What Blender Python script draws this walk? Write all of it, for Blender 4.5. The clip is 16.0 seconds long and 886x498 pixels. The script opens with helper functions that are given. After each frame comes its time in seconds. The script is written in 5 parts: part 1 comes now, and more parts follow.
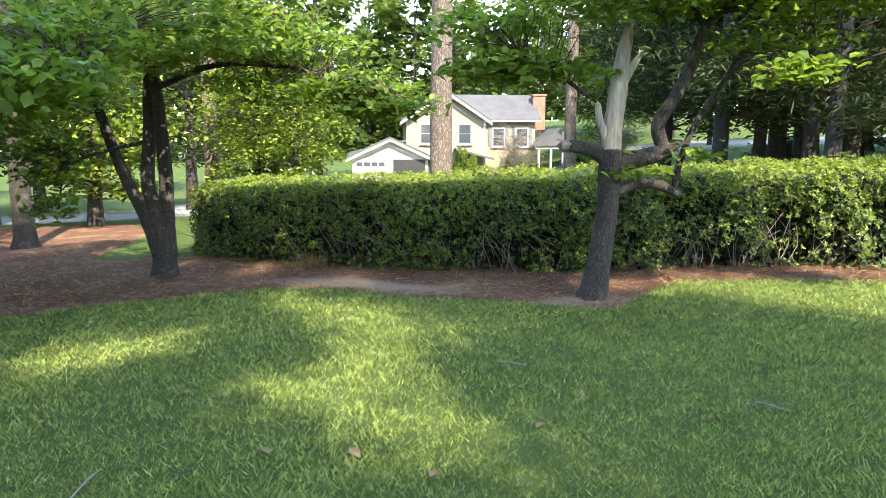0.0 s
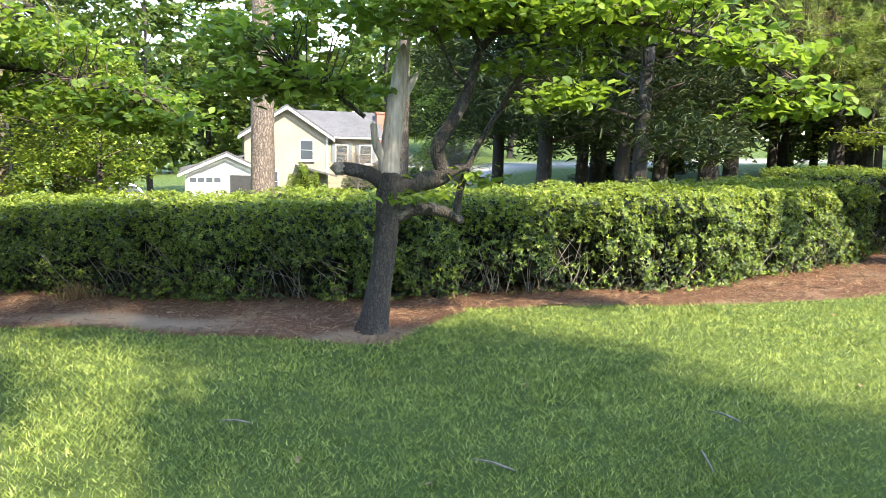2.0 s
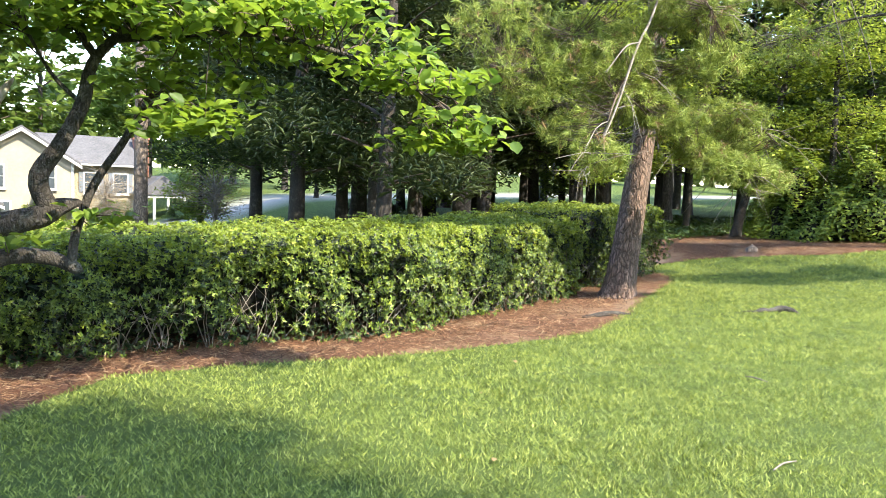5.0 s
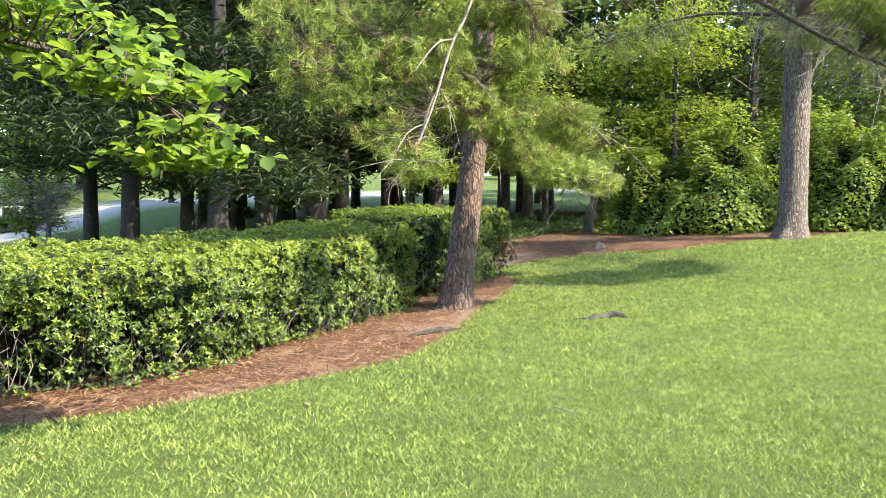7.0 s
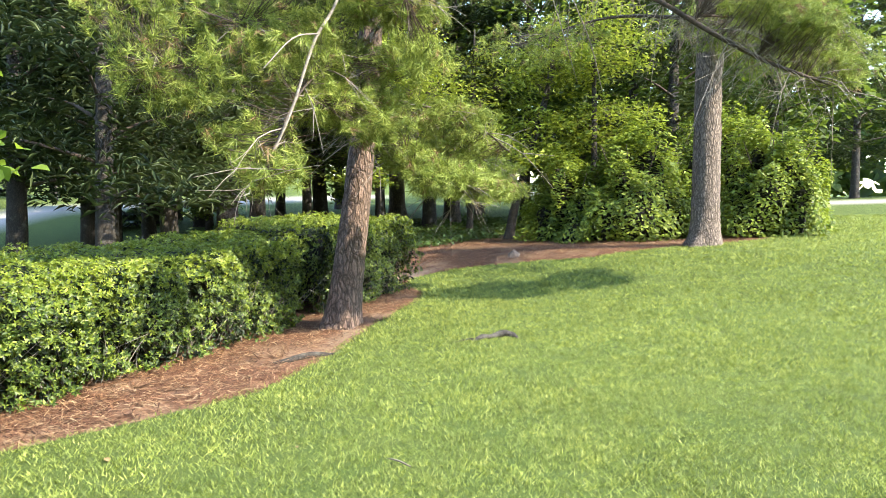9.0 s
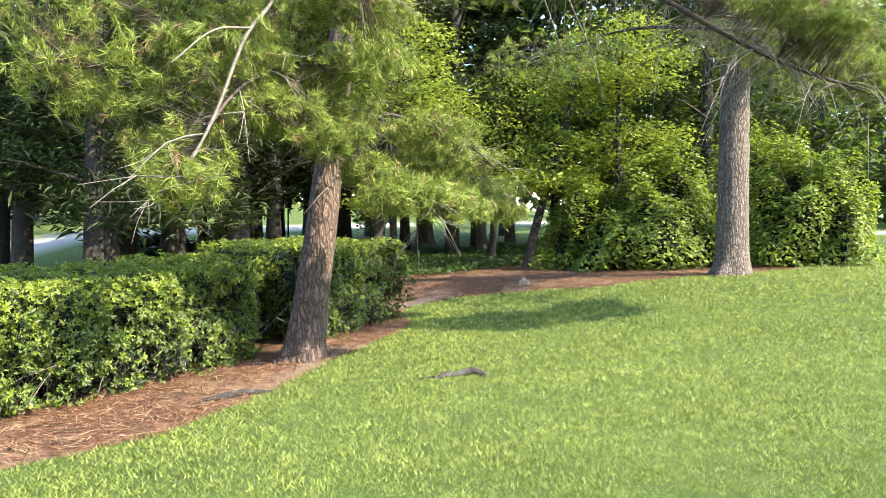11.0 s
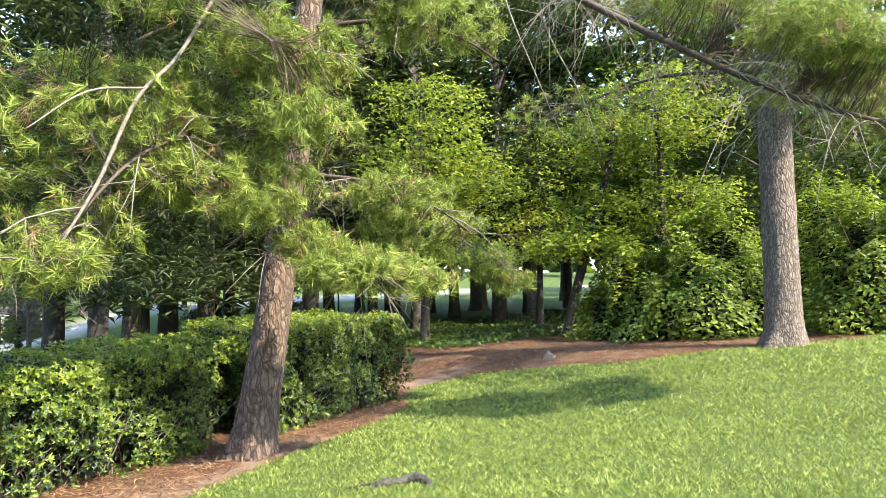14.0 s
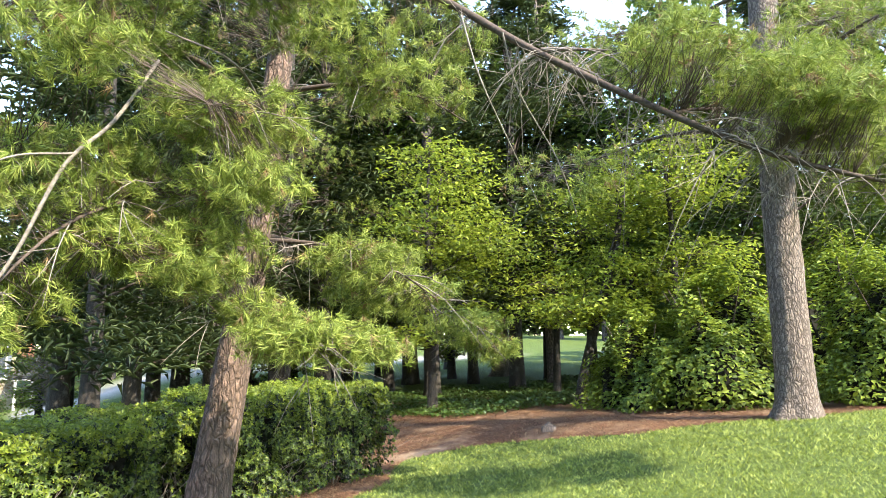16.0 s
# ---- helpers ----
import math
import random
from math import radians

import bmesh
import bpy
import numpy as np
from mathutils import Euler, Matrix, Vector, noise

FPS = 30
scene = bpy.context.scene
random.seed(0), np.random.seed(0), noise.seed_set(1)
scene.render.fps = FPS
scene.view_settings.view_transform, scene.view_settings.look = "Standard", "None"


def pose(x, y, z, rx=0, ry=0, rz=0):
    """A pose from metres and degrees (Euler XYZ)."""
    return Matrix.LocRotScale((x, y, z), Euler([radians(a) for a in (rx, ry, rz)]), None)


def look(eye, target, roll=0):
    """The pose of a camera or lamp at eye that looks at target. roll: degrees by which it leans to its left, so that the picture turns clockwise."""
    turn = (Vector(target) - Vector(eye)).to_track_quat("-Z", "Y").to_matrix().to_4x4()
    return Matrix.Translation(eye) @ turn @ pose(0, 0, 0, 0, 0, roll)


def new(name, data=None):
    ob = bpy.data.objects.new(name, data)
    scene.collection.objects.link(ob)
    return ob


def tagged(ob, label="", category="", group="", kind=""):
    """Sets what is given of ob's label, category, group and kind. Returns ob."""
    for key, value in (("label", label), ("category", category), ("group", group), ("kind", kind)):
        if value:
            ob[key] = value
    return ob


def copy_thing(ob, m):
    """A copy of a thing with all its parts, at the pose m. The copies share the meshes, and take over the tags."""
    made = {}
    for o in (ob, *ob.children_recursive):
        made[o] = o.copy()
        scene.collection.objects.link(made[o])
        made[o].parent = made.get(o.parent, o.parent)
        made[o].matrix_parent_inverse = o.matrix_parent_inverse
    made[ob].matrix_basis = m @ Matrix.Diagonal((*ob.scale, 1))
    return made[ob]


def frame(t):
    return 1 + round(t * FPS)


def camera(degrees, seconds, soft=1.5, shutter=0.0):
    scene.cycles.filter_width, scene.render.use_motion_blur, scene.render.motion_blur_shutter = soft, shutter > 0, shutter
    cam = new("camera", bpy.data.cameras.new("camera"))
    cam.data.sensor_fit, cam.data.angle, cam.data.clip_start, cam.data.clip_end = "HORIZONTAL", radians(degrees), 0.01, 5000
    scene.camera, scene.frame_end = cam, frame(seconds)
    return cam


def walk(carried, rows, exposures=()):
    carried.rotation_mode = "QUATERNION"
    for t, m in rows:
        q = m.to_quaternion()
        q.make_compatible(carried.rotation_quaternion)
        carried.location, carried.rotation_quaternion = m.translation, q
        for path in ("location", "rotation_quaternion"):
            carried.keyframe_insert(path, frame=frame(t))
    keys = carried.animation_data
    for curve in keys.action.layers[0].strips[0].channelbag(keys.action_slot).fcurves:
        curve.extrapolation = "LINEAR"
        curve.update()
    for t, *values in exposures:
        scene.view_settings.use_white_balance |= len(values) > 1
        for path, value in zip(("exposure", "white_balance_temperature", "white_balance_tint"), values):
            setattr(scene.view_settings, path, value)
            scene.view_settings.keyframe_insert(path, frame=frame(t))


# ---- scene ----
cam = camera(64.0, 16.0, 0.75)

PATH = [
    (0, (-1.177, -0.503, 1.353), (-1.001, 1.465, 1.042), 0.2),
    (0.5, (-0.945, -0.432, 1.355), (-0.694, 1.53, 1.057), 0.3),
    (1, (-0.757, -0.315, 1.359), (-0.403, 1.632, 1.072), 0.4),
    (1.5, (-0.548, -0.168, 1.403), (-0.086, 1.758, 1.126), 0.8),
    (2, (-0.316, -0.074, 1.404), (0.261, 1.823, 1.145), 1.4),
    (2.5, (-0.06, 0.012, 1.403), (0.633, 1.873, 1.167), 2.1),
    (3, (0.185, 0.147, 1.399), (0.985, 1.967, 1.184), 2.6),
    (3.5, (0.453, 0.273, 1.412), (1.341, 2.054, 1.215), 2.9),
    (4, (0.733, 0.327, 1.411), (1.694, 2.07, 1.225), 2.6),
    (4.2, (0.831, 0.332, 1.414), (1.82, 2.061, 1.236), 2.5),
    (6.3, (1.815, 0.402, 1.607), (3.103, 1.924, 1.454), 1.0),
    (6.5, (1.953, 0.445, 1.621), (3.267, 1.945, 1.464), 0.8),
    (7, (2.277, 0.5, 1.659), (3.641, 1.955, 1.502), 0.5),
    (7.5, (2.593, 0.454, 1.689), (4.001, 1.866, 1.528), 0.2),
    (8, (2.836, 0.45, 1.705), (4.279, 1.826, 1.547), 0.1),
    (8.5, (3.102, 0.514, 1.762), (4.566, 1.867, 1.606), 0.2),
    (9, (3.377, 0.483, 1.744), (4.851, 1.828, 1.598), 0.3),
    (9.2, (3.486, 0.479, 1.737), (4.961, 1.822, 1.597), 0.3),
    (11.3, (4.938, 0.541, 1.621), (6.308, 1.998, 1.565), 0.4),
    (11.5, (5.056, 0.58, 1.625), (6.418, 2.044, 1.573), 0.2),
    (12, (5.394, 0.571, 1.653), (6.724, 2.064, 1.623), -0.0),
    (12.5, (5.708, 0.49, 1.667), (7.004, 2.014, 1.666), -0.4),
    (13, (5.99, 0.501, 1.681), (7.249, 2.055, 1.724), -0.7),
    (13.5, (6.206, 0.523, 1.731), (7.435, 2.099, 1.814), -0.7),
    (14, (6.439, 0.464, 1.731), (7.651, 2.051, 1.85), -0.7),
    (14.5, (6.717, 0.361, 1.727), (7.923, 1.95, 1.872), -0.8),
    (15, (7.021, 0.346, 1.733), (8.218, 1.94, 1.899), -0.8),
    (15.5, (7.219, 0.371, 1.756), (8.391, 1.977, 1.969), -0.7),
    (16, (7.292, 0.268, 1.786), (8.409, 1.899, 2.082), -0.7),
]
walk(cam, [(t, look(eye, target, roll)) for t, eye, target, roll in PATH])

# ---- world and light ----
SUN_DIR = Vector((0.28, -0.96, 0)).normalized()          # towards the sun, on the ground
SUN_EL = radians(44)
world = bpy.data.worlds.new("world")
scene.world = world
world.use_nodes = True
wn = world.node_tree
sky = wn.nodes.new("ShaderNodeTexSky")
sky.sky_type, sky.sun_disc = "NISHITA", False
sky.sun_elevation, sky.sun_rotation = SUN_EL, math.atan2(SUN_DIR.x, SUN_DIR.y)
sky.air_density, sky.dust_density = 1.2, 0.6
wn.nodes["Background"].inputs[1].default_value = 0.15
wn.links.new(sky.outputs[0], wn.nodes["Background"].inputs[0])
sun = new("sun", bpy.data.lights.new("sun", "SUN"))
sun.data.energy, sun.data.angle, sun.data.color = 2.5, radians(0.53), (1.0, 0.90, 0.70)
to_sun = Vector((SUN_DIR.x * math.cos(SUN_EL), SUN_DIR.y * math.cos(SUN_EL), math.sin(SUN_EL)))
sun.matrix_world = look(to_sun * 60, (0, 0, 0))
scene.view_settings.exposure = 2.92

# ---- materials ----
def nodes_of(name):
    m = bpy.data.materials.new(name)
    m.use_nodes = True
    nt = m.node_tree
    return m, nt, nt.nodes["Principled BSDF"]


def ramp(nt, fac, stops):
    r = nt.nodes.new("ShaderNodeValToRGB")
    while len(r.color_ramp.elements) < len(stops):
        r.color_ramp.elements.new(0.5)
    for e, (p, c) in zip(r.color_ramp.elements, stops):
        e.position, e.color = p, (*c, 1)
    nt.links.new(fac, r.inputs[0])
    return r.outputs[0]


def noise_tex(nt, scale, detail=4, rough=0.6, stretch=None):
    tc = nt.nodes.new("ShaderNodeTexCoord")
    n = nt.nodes.new("ShaderNodeTexNoise")
    n.inputs["Scale"].default_value, n.inputs["Detail"].default_value, n.inputs["Roughness"].default_value = scale, detail, rough
    src = tc.outputs["Object"]
    if stretch:
        mp = nt.nodes.new("ShaderNodeMapping")
        mp.inputs["Scale"].default_value = stretch
        nt.links.new(src, mp.inputs[0])
        src = mp.outputs[0]
    nt.links.new(src, n.inputs["Vector"])
    return n.outputs["Fac"]


def mix(nt, kind, fac, a, b):
    m = nt.nodes.new("ShaderNodeMix")
    m.data_type, m.blend_type = "RGBA", kind
    if hasattr(fac, "links"):
        nt.links.new(fac, m.inputs[0])
    else:
        m.inputs[0].default_value = fac
    for s, k in ((a, 6), (b, 7)):
        if hasattr(s, "links"):
            nt.links.new(s, m.inputs[k])
        else:
            m.inputs[k].default_value = (*s, 1)
    return m.outputs[2]


def bump(nt, bsdf, height, strength, dist=0.01):
    b = nt.nodes.new("ShaderNodeBump")
    b.inputs["Strength"].default_value, b.inputs["Distance"].default_value = strength, dist
    nt.links.new(height, b.inputs["Height"])
    nt.links.new(b.outputs[0], bsdf.inputs["Normal"])


def surface(name, dark, light, scale, rough=0.8, bump_s=0.3, dist=0.01, stretch=None, second=None, metal=0.0):
    """Two-scale mottled surface."""
    m, nt, b = nodes_of(name)
    fine = noise_tex(nt, scale, 5, 0.65, stretch)
    c = ramp(nt, fine, [(0.3, dark), (0.7, light)])
    big = noise_tex(nt, scale * 0.12, 3, 0.5)
    c = mix(nt, "MULTIPLY", 0.5, c, ramp(nt, big, [(0.35, (0.6, 0.6, 0.6)), (0.65, second or (1, 1, 1))]))
    nt.links.new(c, b.inputs["Base Color"])
    b.inputs["Roughness"].default_value, b.inputs["Metallic"].default_value = rough, metal
    bump(nt, b, fine, bump_s, dist)
    return m


def leaf_mat(name, colors, trans=0.4, rough=0.45, glow=(0.30, 0.42, 0.03), gloss=0.3):
    """Thin leaves: each leaf its own tone, light passes through."""
    m, nt, b = nodes_of(name)
    g = nt.nodes.new("ShaderNodeNewGeometry")
    k = len(colors) - 1
    c = ramp(nt, g.outputs["Random Per Island"], [(i / k, col) for i, col in enumerate(colors)])
    big = noise_tex(nt, 1.3, 2, 0.5)
    c = mix(nt, "MULTIPLY", 0.45, c, ramp(nt, big, [(0.35, (0.55, 0.6, 0.5)), (0.65, (1.1, 1.1, 1.0))]))
    c = mix(nt, "MULTIPLY", 0.55, c, ramp(nt, noise_tex(nt, 11, 2, 0.5), [(0.38, (0.5, 0.55, 0.45)), (0.62, (1.15, 1.12, 1.0))]))
    nt.links.new(c, b.inputs["Base Color"])
    b.inputs["Roughness"].default_value = rough + 0.12
    b.inputs["Specular IOR Level"].default_value = gloss
    t = nt.nodes.new("ShaderNodeBsdfTranslucent")
    nt.links.new(mix(nt, "MIX", 0.5, c, glow), t.inputs[0])
    s = nt.nodes.new("ShaderNodeMixShader")
    s.inputs[0].default_value = trans
    nt.links.new(b.outputs[0], s.inputs[1])
    nt.links.new(t.outputs[0], s.inputs[2])
    nt.links.new(s.outputs[0], nt.nodes["Material Output"].inputs[0])
    return m


def bark_mat(name, dark, light, scale, stretch, lichen=None, depth=0.03):
    """Fissured bark: long plates split by dark cracks."""
    m, nt, b = nodes_of(name)
    ridge = noise_tex(nt, scale, 6, 0.62, stretch)
    flake = noise_tex(nt, scale * 1.7, 4, 0.6, (1, 1, 0.45))
    both = mix(nt, "MIX", 0.35, ridge, flake)
    vor = nt.nodes.new("ShaderNodeTexVoronoi")
    vor.feature = "DISTANCE_TO_EDGE"
    vor.inputs["Scale"].default_value = scale * 0.95
    tc, mp = nt.nodes.new("ShaderNodeTexCoord"), nt.nodes.new("ShaderNodeMapping")
    mp.inputs["Scale"].default_value = (1, 1, max(0.3, stretch[2] * 2))
    warp = nt.nodes.new("ShaderNodeTexNoise")
    warp.inputs["Scale"].default_value, warp.inputs["Detail"].default_value = 9, 3
    nt.links.new(tc.outputs["Object"], warp.inputs["Vector"])
    nt.links.new(mix(nt, "ADD", 0.09, tc.outputs["Object"], warp.outputs["Color"]), mp.inputs[0])
    nt.links.new(mp.outputs[0], vor.inputs["Vector"])
    cells = ramp(nt, vor.outputs["Distance"], [(0.02, (0, 0, 0)), (0.22, (1, 1, 1))])
    plates = mix(nt, "MULTIPLY", 0.8, ramp(nt, both, [(0.38, (0.25, 0.25, 0.25)), (0.58, (1, 1, 1))]), cells)
    fine = noise_tex(nt, 38, 5, 0.7, (1, 1, 0.35))
    c = mix(nt, "MIX", plates, dark, ramp(nt, fine, [(0.3, tuple(0.6 * a for a in light)), (0.7, light)]))
    if lichen:
        c = mix(nt, "MIX", ramp(nt, noise_tex(nt, 5, 5, 0.7), [(0.55, (0, 0, 0)), (0.68, (1, 1, 1))]), c, lichen)
    nt.links.new(c, b.inputs["Base Color"])
    b.inputs["Roughness"].default_value = 0.92
    bump(nt, b, mix(nt, "ADD", 0.35, plates, fine), 0.9, depth)
    return m


# lawn, straw and driveway share the ground sheet; two masks say which is where
def ground_mat():
    m, nt, b = nodes_of("ground_cover")
    def mask(name):
        a = nt.nodes.new("ShaderNodeAttribute")
        a.attribute_name = name
        return a.outputs["Fac"]
    fine = noise_tex(nt, 170, 5, 0.75)
    mid = noise_tex(nt, 2.2, 4, 0.6)
    grass = ramp(nt, fine, [(0.36, (0.012, 0.020, 0.007)), (0.5, (0.055, 0.08, 0.02)), (0.64, (0.14, 0.18, 0.045))])
    grass = mix(nt, "MULTIPLY", 0.6, grass, ramp(nt, mid, [(0.3, (0.75, 0.85, 0.7)), (0.7, (1.1, 1.05, 0.95))]))
    straw = ramp(nt, noise_tex(nt, 45, 6, 0.75, (1, 1.7, 1)), [(0.34, (0.022, 0.011, 0.008)), (0.5, (0.12, 0.056, 0.034)), (0.66, (0.34, 0.20, 0.125))])
    straw = mix(nt, "MIX", ramp(nt, noise_tex(nt, 0.9, 4, 0.6), [(0.52, (0, 0, 0)), (0.68, (1, 1, 1))]), straw, (0.25, 0.165, 0.11))
    road = ramp(nt, fine, [(0.3, (0.22, 0.205, 0.19)), (0.7, (0.34, 0.32, 0.30))])
    sm = nt.nodes.new("ShaderNodeMath")
    sm.operation = "ADD"
    nt.links.new(mask("straw"), sm.inputs[0])
    jag = nt.nodes.new("ShaderNodeMath")
    jag.operation = "MULTIPLY_ADD"
    jag.inputs[1].default_value, jag.inputs[2].default_value = 0.7, -0.35
    nt.links.new(noise_tex(nt, 9, 5, 0.7), jag.inputs[0])
    nt.links.new(jag.outputs[0], sm.inputs[1])
    soil = ramp(nt, noise_tex(nt, 60, 5, 0.7), [(0.3, (0.15, 0.105, 0.075)), (0.7, (0.33, 0.25, 0.18))])
    worn = nt.nodes.new("ShaderNodeMath")
    worn.operation = "ADD"
    nt.links.new(mask("soil"), worn.inputs[0])
    nt.links.new(jag.outputs[0], worn.inputs[1])
    straw = mix(nt, "MIX", ramp(nt, worn.outputs[0], [(0.35, (0, 0, 0)), (0.8, (1, 1, 1))]), straw, soil)
    c = mix(nt, "MIX", ramp(nt, sm.outputs[0], [(0.42, (0, 0, 0)), (0.58, (1, 1, 1))]), grass, straw)
    c = mix(nt, "MIX", mask("drive"), c, road)
    nt.links.new(c, b.inputs["Base Color"])
    b.inputs["Roughness"].default_value = 0.95
    b.inputs["Specular IOR Level"].default_value = 0.15
    bump(nt, b, fine, 0.6, 0.02)
    return m


M_GROUND = ground_mat()
M_GRASS = leaf_mat("grass_blade", [(0.016, 0.030, 0.012), (0.08, 0.115, 0.03), (0.185, 0.24, 0.055), (0.30, 0.36, 0.085), (0.48, 0.52, 0.17)], 0.3, 0.4, (0.38, 0.46, 0.06), 0.3)
M_STRAW = leaf_mat("pine_straw", [(0.03, 0.014, 0.010), (0.11, 0.048, 0.028), (0.24, 0.125, 0.075), (0.42, 0.29, 0.19)], 0.1, 0.7, (0.3, 0.15, 0.06))
M_DOG = leaf_mat("dogwood_leaf", [(0.05, 0.095, 0.016), (0.12, 0.19, 0.028), (0.22, 0.30, 0.045)], 0.45, 0.4, (0.37, 0.52, 0.04))
M_HEDGE = leaf_mat("hedge_leaf", [(0.010, 0.024, 0.007), (0.036, 0.068, 0.013), (0.09, 0.135, 0.022), (0.20, 0.25, 0.04)], 0.2, 0.27, (0.36, 0.42, 0.03), 0.3)
M_HEDGE_BRIGHT = leaf_mat("hedge_bright_leaf", [(0.06, 0.095, 0.014), (0.14, 0.19, 0.022), (0.27, 0.32, 0.04)], 0.3, 0.3, (0.44, 0.50, 0.03), 0.3)
M_HEDGE_SHADED = leaf_mat("hedge_shaded_leaf", [(0.006, 0.012, 0.005), (0.014, 0.026, 0.008), (0.035, 0.05, 0.014)], 0.1, 0.3, (0.08, 0.12, 0.03), 0.2)
M_WOODS = leaf_mat("woodland_leaf", [(0.018, 0.034, 0.009), (0.05, 0.08, 0.017), (0.11, 0.15, 0.028)], 0.33, 0.5, (0.24, 0.35, 0.04))
M_SHRUB = leaf_mat("shrub_leaf", [(0.04, 0.07, 0.013), (0.13, 0.185, 0.027), (0.29, 0.35, 0.052)], 0.35, 0.4, (0.34, 0.43, 0.04))
M_UNDER = leaf_mat("understorey_leaf", [(0.06, 0.09, 0.014), (0.18, 0.235, 0.03), (0.34, 0.39, 0.055)], 0.42, 0.45, (0.38, 0.46, 0.05))
M_IVY = leaf_mat("ivy_leaf", [(0.016, 0.035, 0.010), (0.04, 0.075, 0.018), (0.075, 0.12, 0.028)], 0.2, 0.3)
M_NEEDLE = leaf_mat("pine_needle", [(0.08, 0.12, 0.025), (0.22, 0.28, 0.055), (0.42, 0.46, 0.13)], 0.28, 0.4, (0.28, 0.36, 0.06), 0.25)
# dark evergreen needle, its tones lowered further to carry shade
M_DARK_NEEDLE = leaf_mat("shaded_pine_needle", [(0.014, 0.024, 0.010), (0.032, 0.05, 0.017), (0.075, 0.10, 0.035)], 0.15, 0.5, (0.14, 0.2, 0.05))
M_NEEDLE_OLD = leaf_mat("dry_needle", [(0.16, 0.09, 0.05), (0.26, 0.17, 0.09), (0.30, 0.24, 0.15)], 0.2, 0.7, (0.3, 0.2, 0.1))
M_PINE = bark_mat("pine_bark", (0.055, 0.042, 0.035), (0.30, 0.235, 0.195), 20, (1, 1, 0.16), None, 0.025)
M_PINE_RED = bark_mat("red_pine_bark", (0.045, 0.03, 0.024), (0.27, 0.18, 0.14), 18, (1, 1, 0.10), None, 0.03)
M_DOGBARK = bark_mat("dogwood_bark", (0.017, 0.014, 0.012), (0.082, 0.068, 0.057), 42, (1, 1, 0.22), (0.10, 0.093, 0.08), 0.012)
M_DEADWOOD = surface("bleached_wood", (0.20, 0.16, 0.125), (0.50, 0.43, 0.36), 30, 0.85, 0.5, 0.01, (1, 1, 0.12))
M_TWIG = surface("grey_twig", (0.10, 0.085, 0.07), (0.30, 0.26, 0.22), 25, 0.9, 0.3)
M_TWIG_DARK = surface("brown_twig", (0.035, 0.025, 0.02), (0.11, 0.078, 0.06), 25, 0.9, 0.3)
# near-black, stands for the shade deep inside hedges and shrubs
M_SHADE_CORE = surface("inner_shade", (0.004, 0.004, 0.002), (0.014, 0.012, 0.007), 18, 1.0, 0.5, 0.03)
M_SIDING = surface("cream_siding", (0.25, 0.215, 0.15), (0.31, 0.27, 0.19), 5, 0.6, 0.05)
M_WHITE = surface("white_paint", (0.42, 0.41, 0.39), (0.52, 0.51, 0.48), 4, 0.5, 0.05)
M_ROOF = surface("grey_shingle", (0.05, 0.05, 0.055), (0.12, 0.115, 0.12), 9, 0.9, 0.4)
M_BRICK = surface("red_brick", (0.26, 0.10, 0.07), (0.42, 0.19, 0.13), 14, 0.9, 0.3)
M_DARK = surface("doorway_shade", (0.012, 0.012, 0.014), (0.03, 0.03, 0.03), 6, 0.6, 0.0)
M_RED = surface("red_sign_paint", (0.42, 0.02, 0.02), (0.55, 0.03, 0.03), 6, 0.4, 0.0)
M_METAL = surface("galvanised_steel", (0.35, 0.36, 0.37), (0.5, 0.5, 0.5), 12, 0.45, 0.05, metal=0.8)
M_BLACK = surface("black_paint", (0.02, 0.02, 0.02), (0.04, 0.04, 0.04), 8, 0.4, 0.05)
M_CAR = surface("white_car_paint", (0.72, 0.73, 0.75), (0.8, 0.8, 0.82), 2, 0.2, 0.0)
M_TYRE = surface("tyre_rubber", (0.015, 0.015, 0.015), (0.03, 0.03, 0.03), 20, 0.9, 0.2)
M_SHUTTER = surface("grey_blue_shutter", (0.10, 0.12, 0.15), (0.15, 0.17, 0.20), 8, 0.6, 0.05)


def glass_mat():
    m, nt, b = nodes_of("window_glass")
    b.inputs["Base Color"].default_value = (0.05, 0.06, 0.07, 1)
    b.inputs["Roughness"].default_value = 0.04
    b.inputs["Specular IOR Level"].default_value = 0.8
    return m


M_GLASS = glass_mat()

# ---- building helpers ----
RNG = np.random.default_rng(7)


def smooth(a, b, v):
    u = np.clip((np.asarray(v, float) - a) / (b - a), 0, 1)
    return u * u * (3 - 2 * u)


def height(x, y):
    """The lie of the land: falls towards the house, rises to the east."""
    x, y = np.asarray(x, float), np.asarray(y, float)
    xe, ye = np.clip(x, -15, 60), np.clip(y, -30, 55)
    return 0.035 * xe - 0.045 * ye + 0.4 * smooth(13, 18, x) + smooth(5, 20, x) * 0.07 * np.maximum(0, np.minimum(y, 90) - 18)


def hz(x, y):
    return float(height(x, y))


def np_mesh(name, verts, faces, smooth_shade=False):
    """A mesh from arrays; faces all with the same number of corners."""
    me = bpy.data.meshes.new(name)
    verts, faces = np.asarray(verts, np.float32), np.asarray(faces, np.int32)
    n, k = faces.shape
    me.vertices.add(len(verts))
    me.vertices.foreach_set("co", verts.ravel())
    me.loops.add(n * k)
    me.loops.foreach_set("vertex_index", faces.ravel())
    me.polygons.add(n)
    me.polygons.foreach_set("loop_start", np.arange(0, n * k, k, dtype=np.int32))
    if smooth_shade:
        me.polygons.foreach_set("use_smooth", np.ones(n, bool))
    me.update(calc_edges=True)
    return me


def bm_mesh(name, bm):
    me = bpy.data.meshes.new(name)
    bm.to_mesh(me)
    bm.free()
    return me


